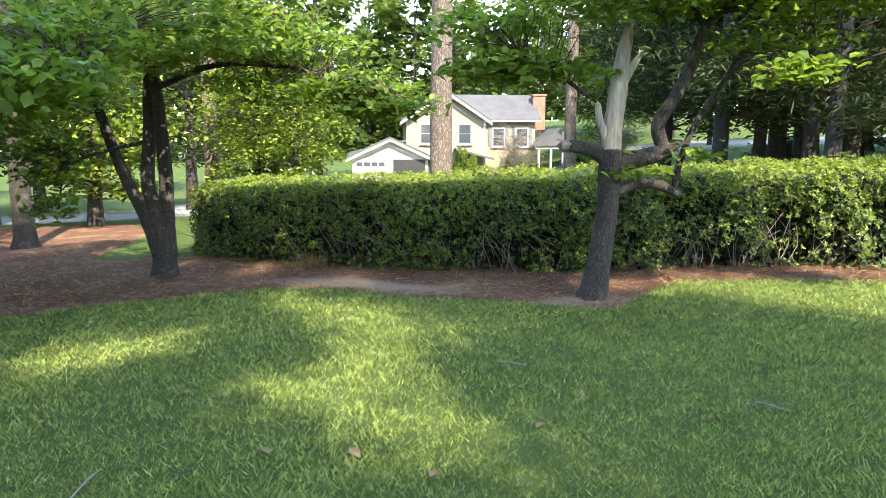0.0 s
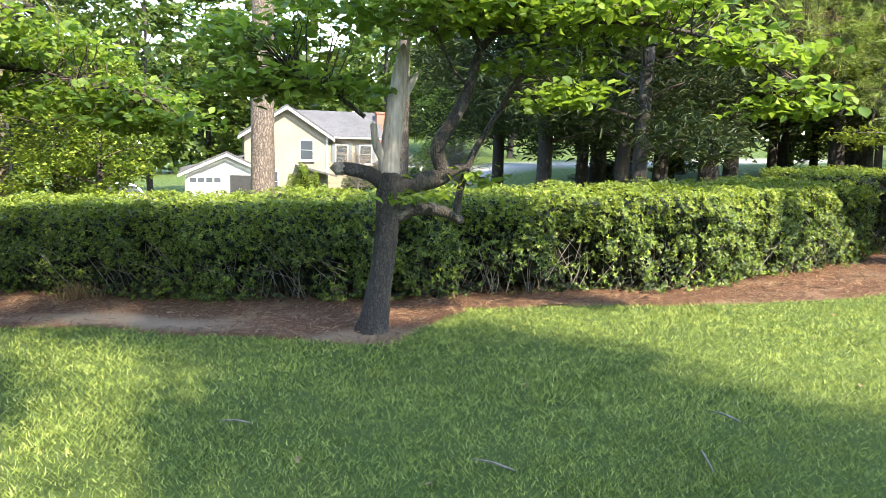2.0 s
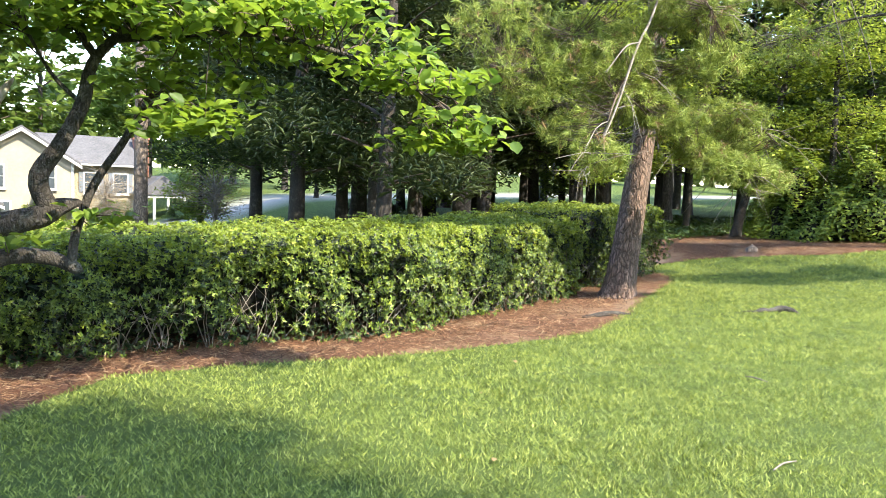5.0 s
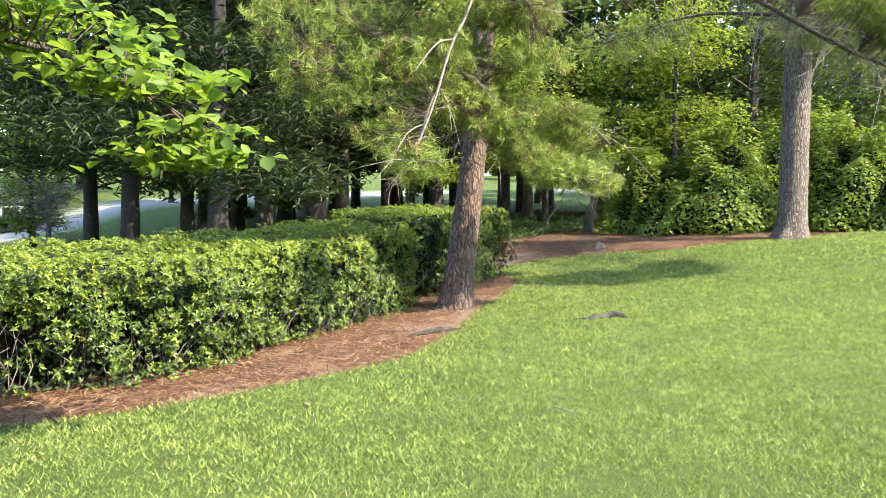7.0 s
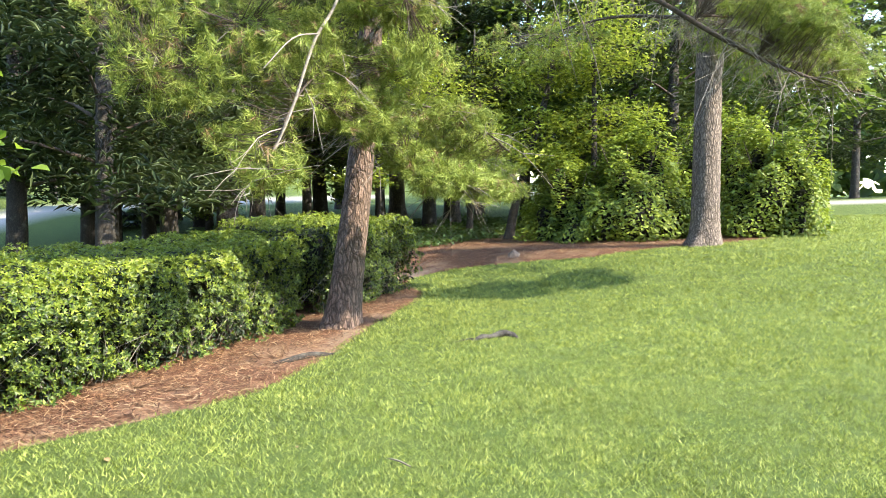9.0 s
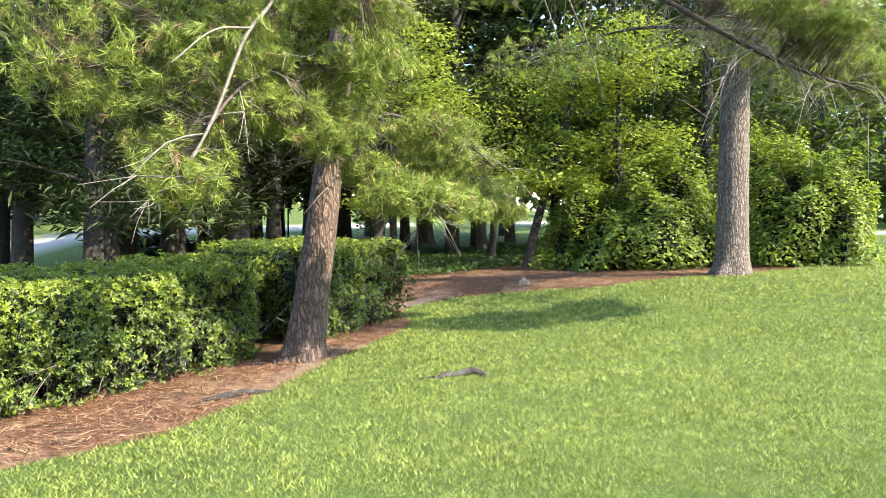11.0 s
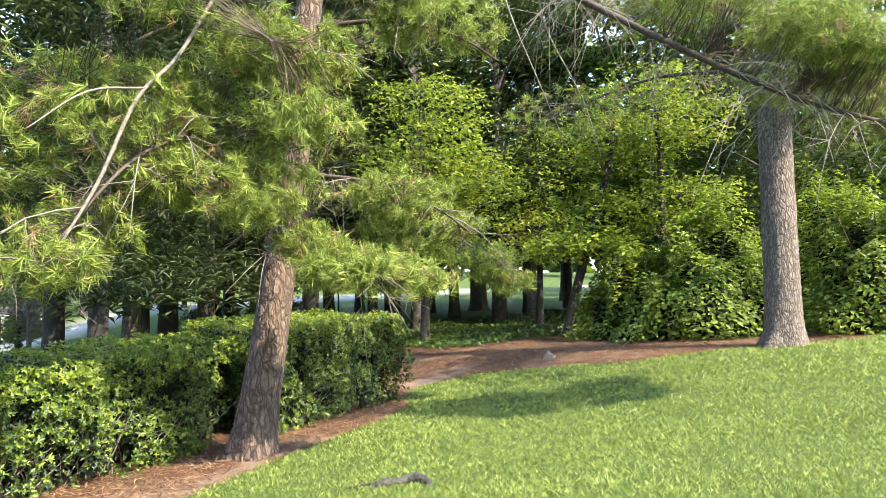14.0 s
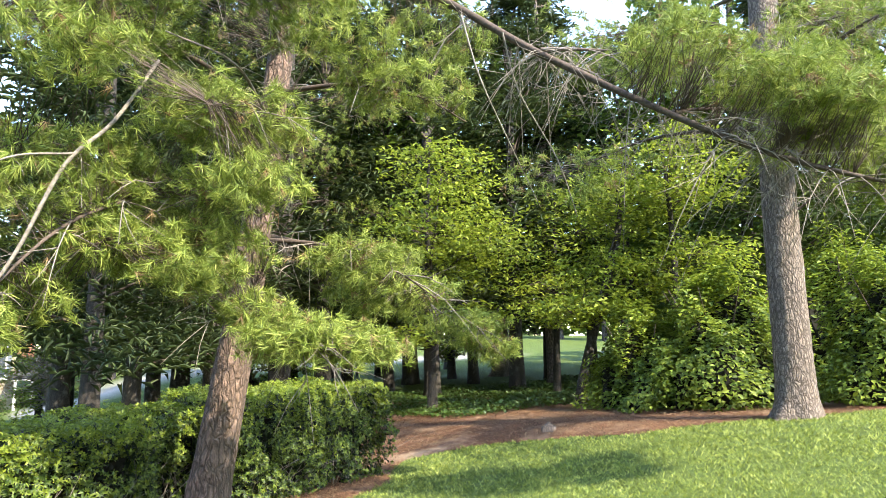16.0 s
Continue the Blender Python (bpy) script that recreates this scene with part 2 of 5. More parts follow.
def part(name, me, material, parent=None, label="", kind=""):
    if isinstance(me, bmesh.types.BMesh):
        me = bm_mesh(name, me)
    if not me.materials:
        me.materials.append(material)
    ob = new(name, me)
    ob.parent = parent
    return tagged(ob, label=label, kind=kind)


def thing(name, at, label, category, group="", turn=0):
    ob = new(name)
    ob.empty_display_size = 0.2
    ob.matrix_world = pose(*at, 0, 0, turn)
    return tagged(ob, label=label, category=category, group=group)


def unit(v):
    return v / np.maximum(1e-9, np.linalg.norm(v, axis=-1, keepdims=True))


def rand_dirs(n, up=0.0):
    d = RNG.normal(size=(n, 3))
    d[:, 2] += up
    return unit(d)


def leaf_mesh(name, P, N, size, wide=0.5, fold=0.12, toward=None):
    """One four-cornered, folded leaf at each place P, facing N."""
    n = len(P)
    U = unit(np.cross(N, rand_dirs(n)) if toward is None else toward - N * np.sum(toward * N, 1, keepdims=True))
    V = np.cross(N, U)
    s = (np.asarray(size) * RNG.uniform(0.65, 1.3, n))[:, None]
    base, tip = P - U * s * 0.5, P + U * s * 0.5 - N * s * 0.12
    l = P + V * s * wide * 0.5 + N * s * fold
    r = P - V * s * wide * 0.5 + N * s * fold
    v = np.stack([base, r, tip, l], 1).reshape(-1, 3)
    i = np.arange(n)[:, None] * 4
    return np_mesh(name, v, np.concatenate([i + [0, 1, 2], i + [0, 2, 3]], 1).reshape(-1, 3))


def rosette_mesh(name, C, N, size, leaves=6):
    """Whorls of narrow leaves, as at the ends of evergreen twigs."""
    n = len(C)
    u = unit(np.cross(N, rand_dirs(n)))
    v = np.cross(N, u)
    P, U, W = [], [], []
    s = size * RNG.uniform(0.7, 1.25, n)[:, None]
    for k in range(leaves):
        a = (k / leaves * 6.283 + RNG.uniform(-0.4, 0.4, n))[:, None]
        d = unit(np.cos(a) * u + np.sin(a) * v + N * RNG.uniform(0.1, 0.8, (n, 1)))
        P.append(C + d * s * 0.5)
        U.append(d)
        W.append(unit(N - d * np.sum(N * d, 1, keepdims=True) + RNG.normal(0, 0.15, (n, 3))))
    return leaf_mesh(name, np.concatenate(P), np.concatenate(W), np.tile(s[:, 0], leaves), 0.46, 0.08, np.concatenate(U))


def broad_leaf_mesh(name, P, N, size, wide=0.7):
    """Pointed oval leaves with a midrib fold and a drooping tip."""
    n = len(P)
    U = unit(np.cross(N, rand_dirs(n)))
    V = np.cross(N, U)
    s = (np.asarray(size) * RNG.uniform(0.6, 1.25, n))[:, None]
    w = s * wide * 0.5
    f = s * 0.07
    pts = [P - U * s * 0.5, P - U * s * 0.15 - V * w * 0.95 + N * f, P + U * s * 0.2 - V * w * 0.75 + N * f * 0.6,
           P + U * s * 0.5 - N * s * 0.16, P + U * s * 0.2 + V * w * 0.75 + N * f * 0.6, P - U * s * 0.15 + V * w * 0.95 + N * f]
    v = np.stack(pts, 1).reshape(-1, 3)
    i = np.arange(n)[:, None] * 6
    return np_mesh(name, v, np.concatenate([i + [0, 1, 2], i + [0, 2, 3], i + [0, 3, 4], i + [0, 4, 5]], 1).reshape(-1, 3))


def needle_mesh(name, P, D, length, per=24, width=0.0032, spread=0.58):
    """Tufts of long needles round the ends of twigs."""
    n = len(P)
    P, D = np.repeat(P, per, 0), np.repeat(D, per, 0)
    m = n * per
    d = unit(D * RNG.uniform(0.15, 1.0, (m, 1)) + rand_dirs(m) * spread)
    L = (length * RNG.uniform(0.6, 1.1, m))[:, None]
    side = unit(np.cross(d, rand_dirs(m))) * width
    b = P - D * RNG.uniform(0, 0.07, (m, 1))
    tip = b + d * L
    tip[:, 2] -= 0.12 * L[:, 0]
    v = np.stack([b - side, b + side, tip], 1).reshape(-1, 3)
    return np_mesh(name, v, np.arange(m * 3).reshape(-1, 3))


def spline(pts, steps):
    """Catmull-Rom through rows of x, y, z, radius."""
    p = np.asarray(pts, float)
    p = np.vstack([2 * p[0] - p[1], p, 2 * p[-1] - p[-2]])
    out = []
    for a in range(1, len(p) - 2):
        for t in np.linspace(0, 1, steps, endpoint=False):
            out.append(0.5 * (2 * p[a] + (p[a + 1] - p[a - 1]) * t + (2 * p[a - 1] - 5 * p[a] + 4 * p[a + 1] - p[a + 2]) * t * t
                              + (3 * p[a] - p[a - 1] - 3 * p[a + 1] + p[a + 2]) * t ** 3))
    return np.array(out + [p[-2]])


def tubes(name, paths, sides=8, rough=0.0, steps=5, flare=None):
    """Round limbs along the paths (rows of x, y, z, radius), joined into one mesh."""
    VV, FF, k = [], [], 0
    for path in paths:
        q = spline(path, steps)
        c, r = q[:, :3], np.maximum(q[:, 3], 0.001)
        t = unit(np.gradient(c, axis=0))
        ref = np.where(np.abs(t[:, 2:3]) > 0.9, [[1.0, 0, 0]], [[0, 0, 1.0]])
        u = unit(np.cross(t, ref))
        for i in range(1, len(u)):
            u[i] = u[i - 1] - t[i] * np.dot(u[i - 1], t[i])
            u[i] /= np.linalg.norm(u[i])
        w = np.cross(t, u)
        a = np.linspace(0, 2 * np.pi, sides, endpoint=False)
        rad = np.repeat(r[:, None], sides, 1)
        if rough:
            ph = RNG.uniform(0, 6.28, 4)
            wob = np.sin(a[None] * 3 + ph[0] + c[:, 2:3] * 0.8) + 0.6 * np.sin(a[None] * 7 + ph[1] + c[:, 2:3] * 2.1) + 0.5 * np.sin(a[None] * 13 + ph[2] + c[:, 2:3] * 5)
            rad = rad * (1 + rough * (wob * 0.5 + RNG.normal(0, 0.35, rad.shape)))
        if flare:
            h = c[:, 2:3] - c[0, 2]
            rad = rad * (1 + flare * np.exp(-np.maximum(h, 0) / 0.22) * (1 + 0.55 * np.sin(a[None] * 5 + 0.7)))
        v = c[:, None] + rad[..., None] * (np.cos(a)[None, :, None] * u[:, None] + np.sin(a)[None, :, None] * w[:, None])
        n = len(c)
        i, j = np.meshgrid(np.arange(n - 1), np.arange(sides), indexing="ij")
        j2 = (j + 1) % sides
        FF.append(k + np.stack([i * sides + j, i * sides + j2, (i + 1) * sides + j2, (i + 1) * sides + j], -1).reshape(-1, 4))
        VV.append(v.reshape(-1, 3))
        k += n * sides
        VV.append(c[-1:] + t[-1:] * r[-1])
        jj = np.arange(sides)
        top = k - sides
        FF.append(np.stack([top + jj, top + (jj + 1) % sides, np.full(sides, k), np.full(sides, k)], -1))
        k += 1
    F = np.concatenate(FF)
    me = bpy.data.meshes.new(name)
    me.from_pydata(np.concatenate(VV).tolist(), [], [f[:3] if f[2] == f[3] else f for f in F.tolist()])
    me.polygons.foreach_set("use_smooth", np.ones(len(me.polygons), bool))
    me.update()
    return me


def box_bm(sx, sy, sz, bevel=0.0, at=(0, 0, 0)):
    """A block standing on its base at the given place."""
    bm = bmesh.new()
    bmesh.ops.create_cube(bm, size=1)
    bmesh.ops.scale(bm, vec=(sx, sy, sz), verts=bm.verts)
    bmesh.ops.translate(bm, vec=(at[0], at[1], at[2] + sz / 2), verts=bm.verts)
    if bevel:
        bmesh.ops.bevel(bm, geom=bm.edges[:], offset=bevel, segments=2, affect="EDGES", profile=0.6)
    return bm


def prism_bm(outline, y0, y1):
    """An outline in x and z pulled along y."""
    bm = bmesh.new()
    a = [bm.verts.new((x, y0, z)) for x, z in outline]
    b = [bm.verts.new((x, y1, z)) for x, z in outline]
    bm.faces.new(a)
    bm.faces.new(b[::-1])
    for i in range(len(a)):
        j = (i + 1) % len(a)
        bm.faces.new((a[j], a[i], b[i], b[j]))
    bmesh.ops.recalc_face_normals(bm, faces=bm.faces[:])
    return bm


# ---- ground ----
EDGE_X = [-30, -12, -8, -5, -4.5, -3.2, -2.5, -1.5, -0.8, 0.0, 0.6, 1.0, 1.5, 2.2, 3.2, 4.6, 5.6, 7.0, 8.3, 9.6, 10.8, 11.9, 12.6, 13.2, 13.9, 15.0, 15.9, 16.3, 17.3, 18.3, 20, 21.5, 22.5, 30]
EDGE_Y = [5, 5.6, 6.1, 6.9, 7.3, 7.75, 8.0, 7.6, 6.9, 6.5, 6.0, 5.75, 6.4, 7.1, 6.85, 6.3, 6.05, 6.0, 6.65, 7.5, 8.2, 8.8, 9.4, 10.4, 11.1, 10.7, 9.3, 8.2, 7.5, 6.6, 5.9, 6.0, 40, 40]
BACK_X = [-30, -9, -6.8, -6.2, -4, -2, 12, 13.5, 22, 30]
BACK_Y = [24, 22, 18, 12, 11.8, 11.5, 12.5, 20, 21, 21]
HEDGE_X = [-4.4, -3.1, -1.6, -0.5, 0.4, 1.2, 2.4, 3.2, 4.05, 5.1, 6.1, 7.0, 7.9, 8.9, 10.6, 12.4]
HEDGE_Y = [11.9, 10.7, 9.4, 8.8, 8.3, 7.95, 7.8, 7.6, 7.4, 7.1, 7.35, 7.7, 7.95, 8.35, 9.0, 9.8]


def straw_amount(x, y):
    """1 in the pine-straw beds, 0 on the lawn."""
    inside = np.minimum(y - np.interp(x, EDGE_X, EDGE_Y), np.interp(x, BACK_X, BACK_Y) - y)
    return smooth(-0.22, 0.22, inside)


def soil_amount(x, y):
    """Bare pale earth, trodden at the bed's edge and round the dogwood."""
    band = np.exp(-((x + 1.4) / 1.7) ** 2 - ((y - np.interp(x, EDGE_X, EDGE_Y) - 0.55) / 0.5) ** 2)
    ring = 0.75 * np.exp(-((x - 0.8) / 0.7) ** 2 - ((y - 6.3) / 0.4) ** 2)
    east = 0.8 * np.exp(-((x - 14.2) / 1.3) ** 2 - ((y - 11.3) / 0.5) ** 2)
    foot = 0.7 * np.exp(-((x - 9.2) / 1.6) ** 2 - ((y - np.interp(x, EDGE_X, EDGE_Y) - 0.2) / 0.3) ** 2)
    return np.maximum(np.maximum(band, ring), np.maximum(east, foot))


def drive_amount(x, y):
    """The road behind the hedge, bending past the house."""
    mid = np.interp(x, [-60, -12, -2, 2, 6, 12, 24, 40, 70, 120], [26, 26, 28, 33, 40, 44, 45, 44, 36, 20])
    lane = smooth(2.3, 1.9, np.abs(y - mid))
    path = smooth(1.3, 1.0, np.abs(x - 45 - 0.15 * y)) * smooth(24, 20, y)
    court = smooth(5, 4.5, np.abs(x + 6)) * smooth(27, 28, y) * smooth(50, 49, y)
    return np.maximum(np.maximum(lane, path), court)


def grid_axis(a, b, fine):
    near = np.arange(a, b + 1e-6, fine)
    far = np.cumsum(fine * 1.28 ** np.arange(1, 32))
    far = far[far < 420]
    return np.concatenate([(a - far)[::-1], near, b + far])


gx, gy = grid_axis(-12, 24, 0.21), grid_axis(-3, 22, 0.21)
GX, GY = np.meshgrid(gx, gy, indexing="ij")
near_w = smooth(60, 20, np.hypot(GX - 5, GY - 8))
bumps = 0.006 * np.sin(GX * 2.1 + 1.3 * np.sin(GY * 1.7)) * np.sin(GY * 1.9 + 0.8 * np.sin(GX * 1.1)) + 0.005 * np.sin(GX * 7.3 + GY * 3.1) * np.sin(GY * 6.1 - GX * 2.0)
GZ = height(GX, GY) + bumps * near_w
ni, nj = GX.shape
I, J = np.meshgrid(np.arange(ni - 1), np.arange(nj - 1), indexing="ij")
gf = np.stack([I * nj + J, (I + 1) * nj + J, (I + 1) * nj + J + 1, I * nj + J + 1], -1).reshape(-1, 4)
gme = np_mesh("ground", np.stack([GX, GY, GZ], -1).reshape(-1, 3), gf, True)
for key, values in (("straw", straw_amount(GX, GY)), ("drive", drive_amount(GX, GY)), ("soil", soil_amount(GX, GY))):
    gme.attributes.new(key, "FLOAT", "POINT").data.foreach_set("value", values.ravel().astype(np.float32))
tagged(part("ground", gme, M_GROUND), "sloping mown lawn with brown pine-straw beds", "ground", kind="structure")


def blades(name, material, x, y, hgt, width, lean, label, category):
    n = len(x)
    z = height(x, y)
    a = RNG.uniform(0, 6.28, n)
    h = hgt * RNG.uniform(0.5, 1.2, n)
    P = np.stack([x, y, z - 0.004], 1)
    W = np.stack([np.cos(a), np.sin(a), 0 * a], 1) * (width * RNG.uniform(0.6, 1.2, n))[:, None]
    b = RNG.uniform(0, 6.28, n)
    T = P + np.stack([np.cos(b) * lean * h, np.sin(b) * lean * h, h], 1)
    v = np.stack([P - W, P + W, T], 1).reshape(-1, 3)
    return tagged(part(name, np_mesh(name, v, np.arange(n * 3).reshape(-1, 3)), material), label, category, kind="stuff")


# denser and finer beside the walk, broader tufts further off
n = 7000000
x = RNG.uniform(-9, 31, n)
y = RNG.uniform(-1.2, 11, n)
line_y = np.interp(x, [-1.2, 7.3], [-0.5, 0.3])
away = np.hypot(np.maximum(0, np.maximum(-1.2 - x, x - 7.3)), y - line_y)
thin = np.where(y < line_y - 0.2, 0.1, np.clip((3.0 / np.maximum(away, 0.1)) ** 1.55, 0.05, 1))
clump = 0.62 + 0.38 * np.sin(x * 9.1 + 2.3 * np.sin(y * 5.3)) * np.sin(y * 8.3 + 2.1 * np.sin(x * 4.7))
keep = (RNG.uniform(size=n) < thin * clump) & (straw_amount(x, y) < RNG.uniform(0.1, 0.9, n))
x, y, away = x[keep], y[keep], away[keep]
far = np.clip(away / 3.0, 1, 6)
blades("lawn_grass", M_GRASS, x, y, 0.028 * far ** 0.35, 0.0031 * far ** 0.75, 1.0, "short mown green lawn grass, partly sunlit", "grass")

# fallen needles on the beds
n = 200000
x, y = RNG.uniform(-8, 20, n), RNG.uniform(5.4, 16, n)
keep = (straw_amount(x, y) > RNG.uniform(0.3, 0.9, n)) & (soil_amount(x, y) < RNG.uniform(0.1, 0.9, n))
x, y = x[keep], y[keep]
n = len(x)
a, L = RNG.uniform(0, 6.28, n), RNG.uniform(0.05, 0.11, n)
P = np.stack([x, y, height(x, y) + RNG.uniform(0.008, 0.035, n)], 1)
U = np.stack([np.cos(a), np.sin(a), RNG.normal(0, 0.12, n)], 1)
V = np.stack([-np.sin(a), np.cos(a), 0 * a], 1) * np.where(RNG.uniform(size=n) < 0.15, 0.010, 0.0055)[:, None]
v = np.stack([P - U * L[:, None] - V, P - U * L[:, None] + V, P + U * L[:, None]], 1).reshape(-1, 3)
tagged(part("pine_straw", np_mesh("pine_straw", v, np.arange(n * 3).reshape(-1, 3)), M_STRAW), "reddish brown fallen pine needles covering the beds", "pine straw", kind="stuff")

# ---- hedge ----
def hedge(x0, x1, depth, tall, label, setback=0.0):
    """A clipped evergreen hedge: near-black core for the inner shade, leaves outside with thin and hollow places."""
    line = [v + setback for v in HEDGE_Y]
    ob = thing("hedge", ((x0 + x1) / 2, float(np.interp((x0 + x1) / 2, HEDGE_X, line)) + depth / 2, 0), label, "hedge", "clipped hedge along the lawn")
    inv = ob.matrix_world.inverted()
    off = np.array(inv.translation)
    # core: near-black shell a little inside the leaves, painted for the shade there
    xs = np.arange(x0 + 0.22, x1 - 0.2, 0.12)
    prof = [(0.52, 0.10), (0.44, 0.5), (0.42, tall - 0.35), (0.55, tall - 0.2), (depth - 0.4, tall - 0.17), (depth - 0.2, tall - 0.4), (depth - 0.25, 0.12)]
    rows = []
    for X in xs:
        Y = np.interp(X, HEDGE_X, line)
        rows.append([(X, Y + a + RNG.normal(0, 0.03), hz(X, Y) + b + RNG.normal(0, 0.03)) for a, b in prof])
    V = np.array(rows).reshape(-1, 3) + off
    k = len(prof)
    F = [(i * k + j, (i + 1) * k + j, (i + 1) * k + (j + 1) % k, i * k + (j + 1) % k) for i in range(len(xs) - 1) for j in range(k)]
    me = bpy.data.meshes.new("shade_core")
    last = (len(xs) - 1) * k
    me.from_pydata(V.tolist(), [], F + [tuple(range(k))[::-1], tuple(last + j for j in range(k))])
    part("shade_core", me, M_SHADE_CORE, ob, "near-black core for the inner shade")
    # leaves on front, top, back and both ends
    run = x1 - x0
    def bulge(X, h):
        return 0.06 * np.sin(X * 2.3 + 1.1 * np.sin(X * 0.9)) + 0.05 * np.sin(X * 5.1 + h * 3.0) + 0.05 * np.sin(h * 4.2 + X * 1.3) + 0.05 * np.sin(X * 11.3 + 2.1 * np.sin(h * 6)) * np.sin(h * 12.1 + 2 * np.sin(X * 4.4))
    def put(n, where, holes=True):
        X = RNG.uniform(x0, x1, n)
        u = RNG.uniform(size=n)
        inw = np.abs(RNG.normal(0, 0.07, n))
        if where == "front":
            h = tall * u ** 0.85
            o = bulge(X, h) + 0.10 * smooth(tall - 0.3, tall, h) + inw
            d, N = o, np.stack([0 * X, -np.ones(n), 0.45 + 0 * X], 1)
        elif where == "back":
            h = tall * u
            d, N = depth - inw, np.stack([0 * X, np.ones(n), 0.4 + 0 * X], 1)
        elif where == "top":
            d = 0.06 + (depth - 0.1) * u
            h = tall - inw - 0.10 * smooth(0.25, 0.0, d) + 0.035 * np.sin(X * 3.1 + d * 2.2) + 0.03 * np.sin(X * 7.7 - d * 3)
            N = np.stack([0 * X, -0.2 + 0 * X, 1 + 0 * X], 1)
        else:
            h = tall * RNG.uniform(size=n)
            d = depth * u
            s = -1 if where == "west" else 1
            X = (x0 if s < 0 else x1) - s * (inw + 0.10 * smooth(tall - 0.3, tall, h) + 0.10 * np.abs(d / depth * 2 - 1) ** 3)
            N = np.stack([s + 0 * X, 0 * X, 0.45 + 0 * X], 1)
        Y = np.interp(X, HEDGE_X, line)
        bare = smooth(0.62, 0.25, h) * (0.5 + 0.5 * np.sin(X * 1.9 + 0.6 + np.sin(X * 0.7) * 2)) * (where == "front")
        keep = RNG.uniform(size=n) > bare * (0.92 if holes else 0.35)
        if where in ("front", "top"):
            lump = np.array([noise.noise((a * 2.6, b * 2.6, c * 3.2)) + 0.6 * noise.noise((a * 7, b * 7, c * 8)) for a, b, c in zip(X.tolist(), d.tolist(), h.tolist())])
            hollow = (lump < -0.34) & (h < tall - 0.25) & (where == "front")
            keep &= ~hollow | (not holes) | (RNG.uniform(size=n) < 0.12)
            if where == "front":
                d = d - 0.22 * lump
            else:
                h = h + 0.05 * lump
        P = np.stack([X, Y + d, height(X, Y) + np.maximum(h, 0.03)], 1)
        return P[keep], unit(N + RNG.normal(0, 0.4, (n, 3)))[keep]
    # an inner layer of leaves, coloured dark for the shade at depth, hides the core
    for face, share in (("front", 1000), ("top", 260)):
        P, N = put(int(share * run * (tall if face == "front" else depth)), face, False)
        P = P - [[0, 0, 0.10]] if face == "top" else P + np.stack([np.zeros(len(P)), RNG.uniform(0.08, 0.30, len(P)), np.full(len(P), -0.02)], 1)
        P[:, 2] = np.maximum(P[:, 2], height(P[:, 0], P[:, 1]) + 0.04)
        part("shaded_leaf_cover", leaf_mesh("shaded_leaf_cover", P + off, N, 0.075, 0.5), M_HEDGE_SHADED, ob, "inner leaves with depth shade in their dark colour", "stuff")
    dens = 850
    for nm, count in (("front", dens * run * tall), ("top", 260 * run * depth), ("back", 50 * run * tall), ("west", 300 * depth * tall), ("east", 420 * depth * tall)):
        P, N = put(int(count), nm)
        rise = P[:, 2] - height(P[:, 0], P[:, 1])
        # brighter, yellower leaves: mostly towards the top, a few at random
        brighter = (rise > tall - 0.42 * RNG.uniform(0, 1, len(P))) | (RNG.uniform(size=len(P)) < 0.07)
        for pick, m in ((brighter, M_HEDGE_BRIGHT), (~brighter, M_HEDGE)):
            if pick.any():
                part("leaf_cover", rosette_mesh("leaf_cover", (P + off)[pick], N[pick], 0.043, 5), m, ob, "brighter yellow-green leaves" if m is M_HEDGE_BRIGHT else "", "stuff")
    # bare stems low down on the lawn side
    sx = RNG.uniform(x0 + 0.1, x1 - 0.1, int(run * 24))
    paths = []
    for X in sx:
        Y = float(np.interp(X, HEDGE_X, line)) + RNG.uniform(0.08, 0.35)
        z = hz(X, Y)
        dx, dy = RNG.normal(0, 0.42), RNG.uniform(-0.16, 0.08)
        paths.append([(X, Y + 0.15, z - 0.02, 0.007), (X + dx * 0.3 + RNG.normal(0, 0.06), Y + 0.1 + dy * 0.4, z + 0.28, 0.005), (X + dx, Y + 0.1 + dy, z + RNG.uniform(0.4, 0.8), 0.002)])
    part("bare_stem_growth", tubes("bare_stem_growth", [[(a + off[0], b + off[1], c + off[2], r) for a, b, c, r in p] for p in paths], 5, 0, 2), M_TWIG, ob, "bare brown stems showing low down", "stuff")
    return ob


hedge(-4.4, 9.2, 3.2, 1.17, "long clipped green hedge with bare twigs low down")
hedge(9.95, 12.85, 3.2, 1.36, "clipped green hedge end block behind a pine")
hedge(9.0, 10.15, 2.2, 1.22, "shaded recessed hedge behind a pine trunk", 0.85)

# ---- trees ----
def clusters(blobs, gap=0.0):
    """Twig ends spread through flattened blobs of foliage (x, y, z, rx, ry, rz, count)."""
    C = []
    for x, y, z, rx, ry, rz, n in blobs:
        d = rand_dirs(n) * (RNG.uniform(0.15, 1, n) ** 0.45)[:, None]
        C.append(np.array([x, y, z]) + d * [rx, ry, rz])
    C = np.concatenate(C)
    if gap:
        keep = np.array([noise.noise(Vector(c) * 0.9) > -gap for c in C])
        C = C[keep]
    return C


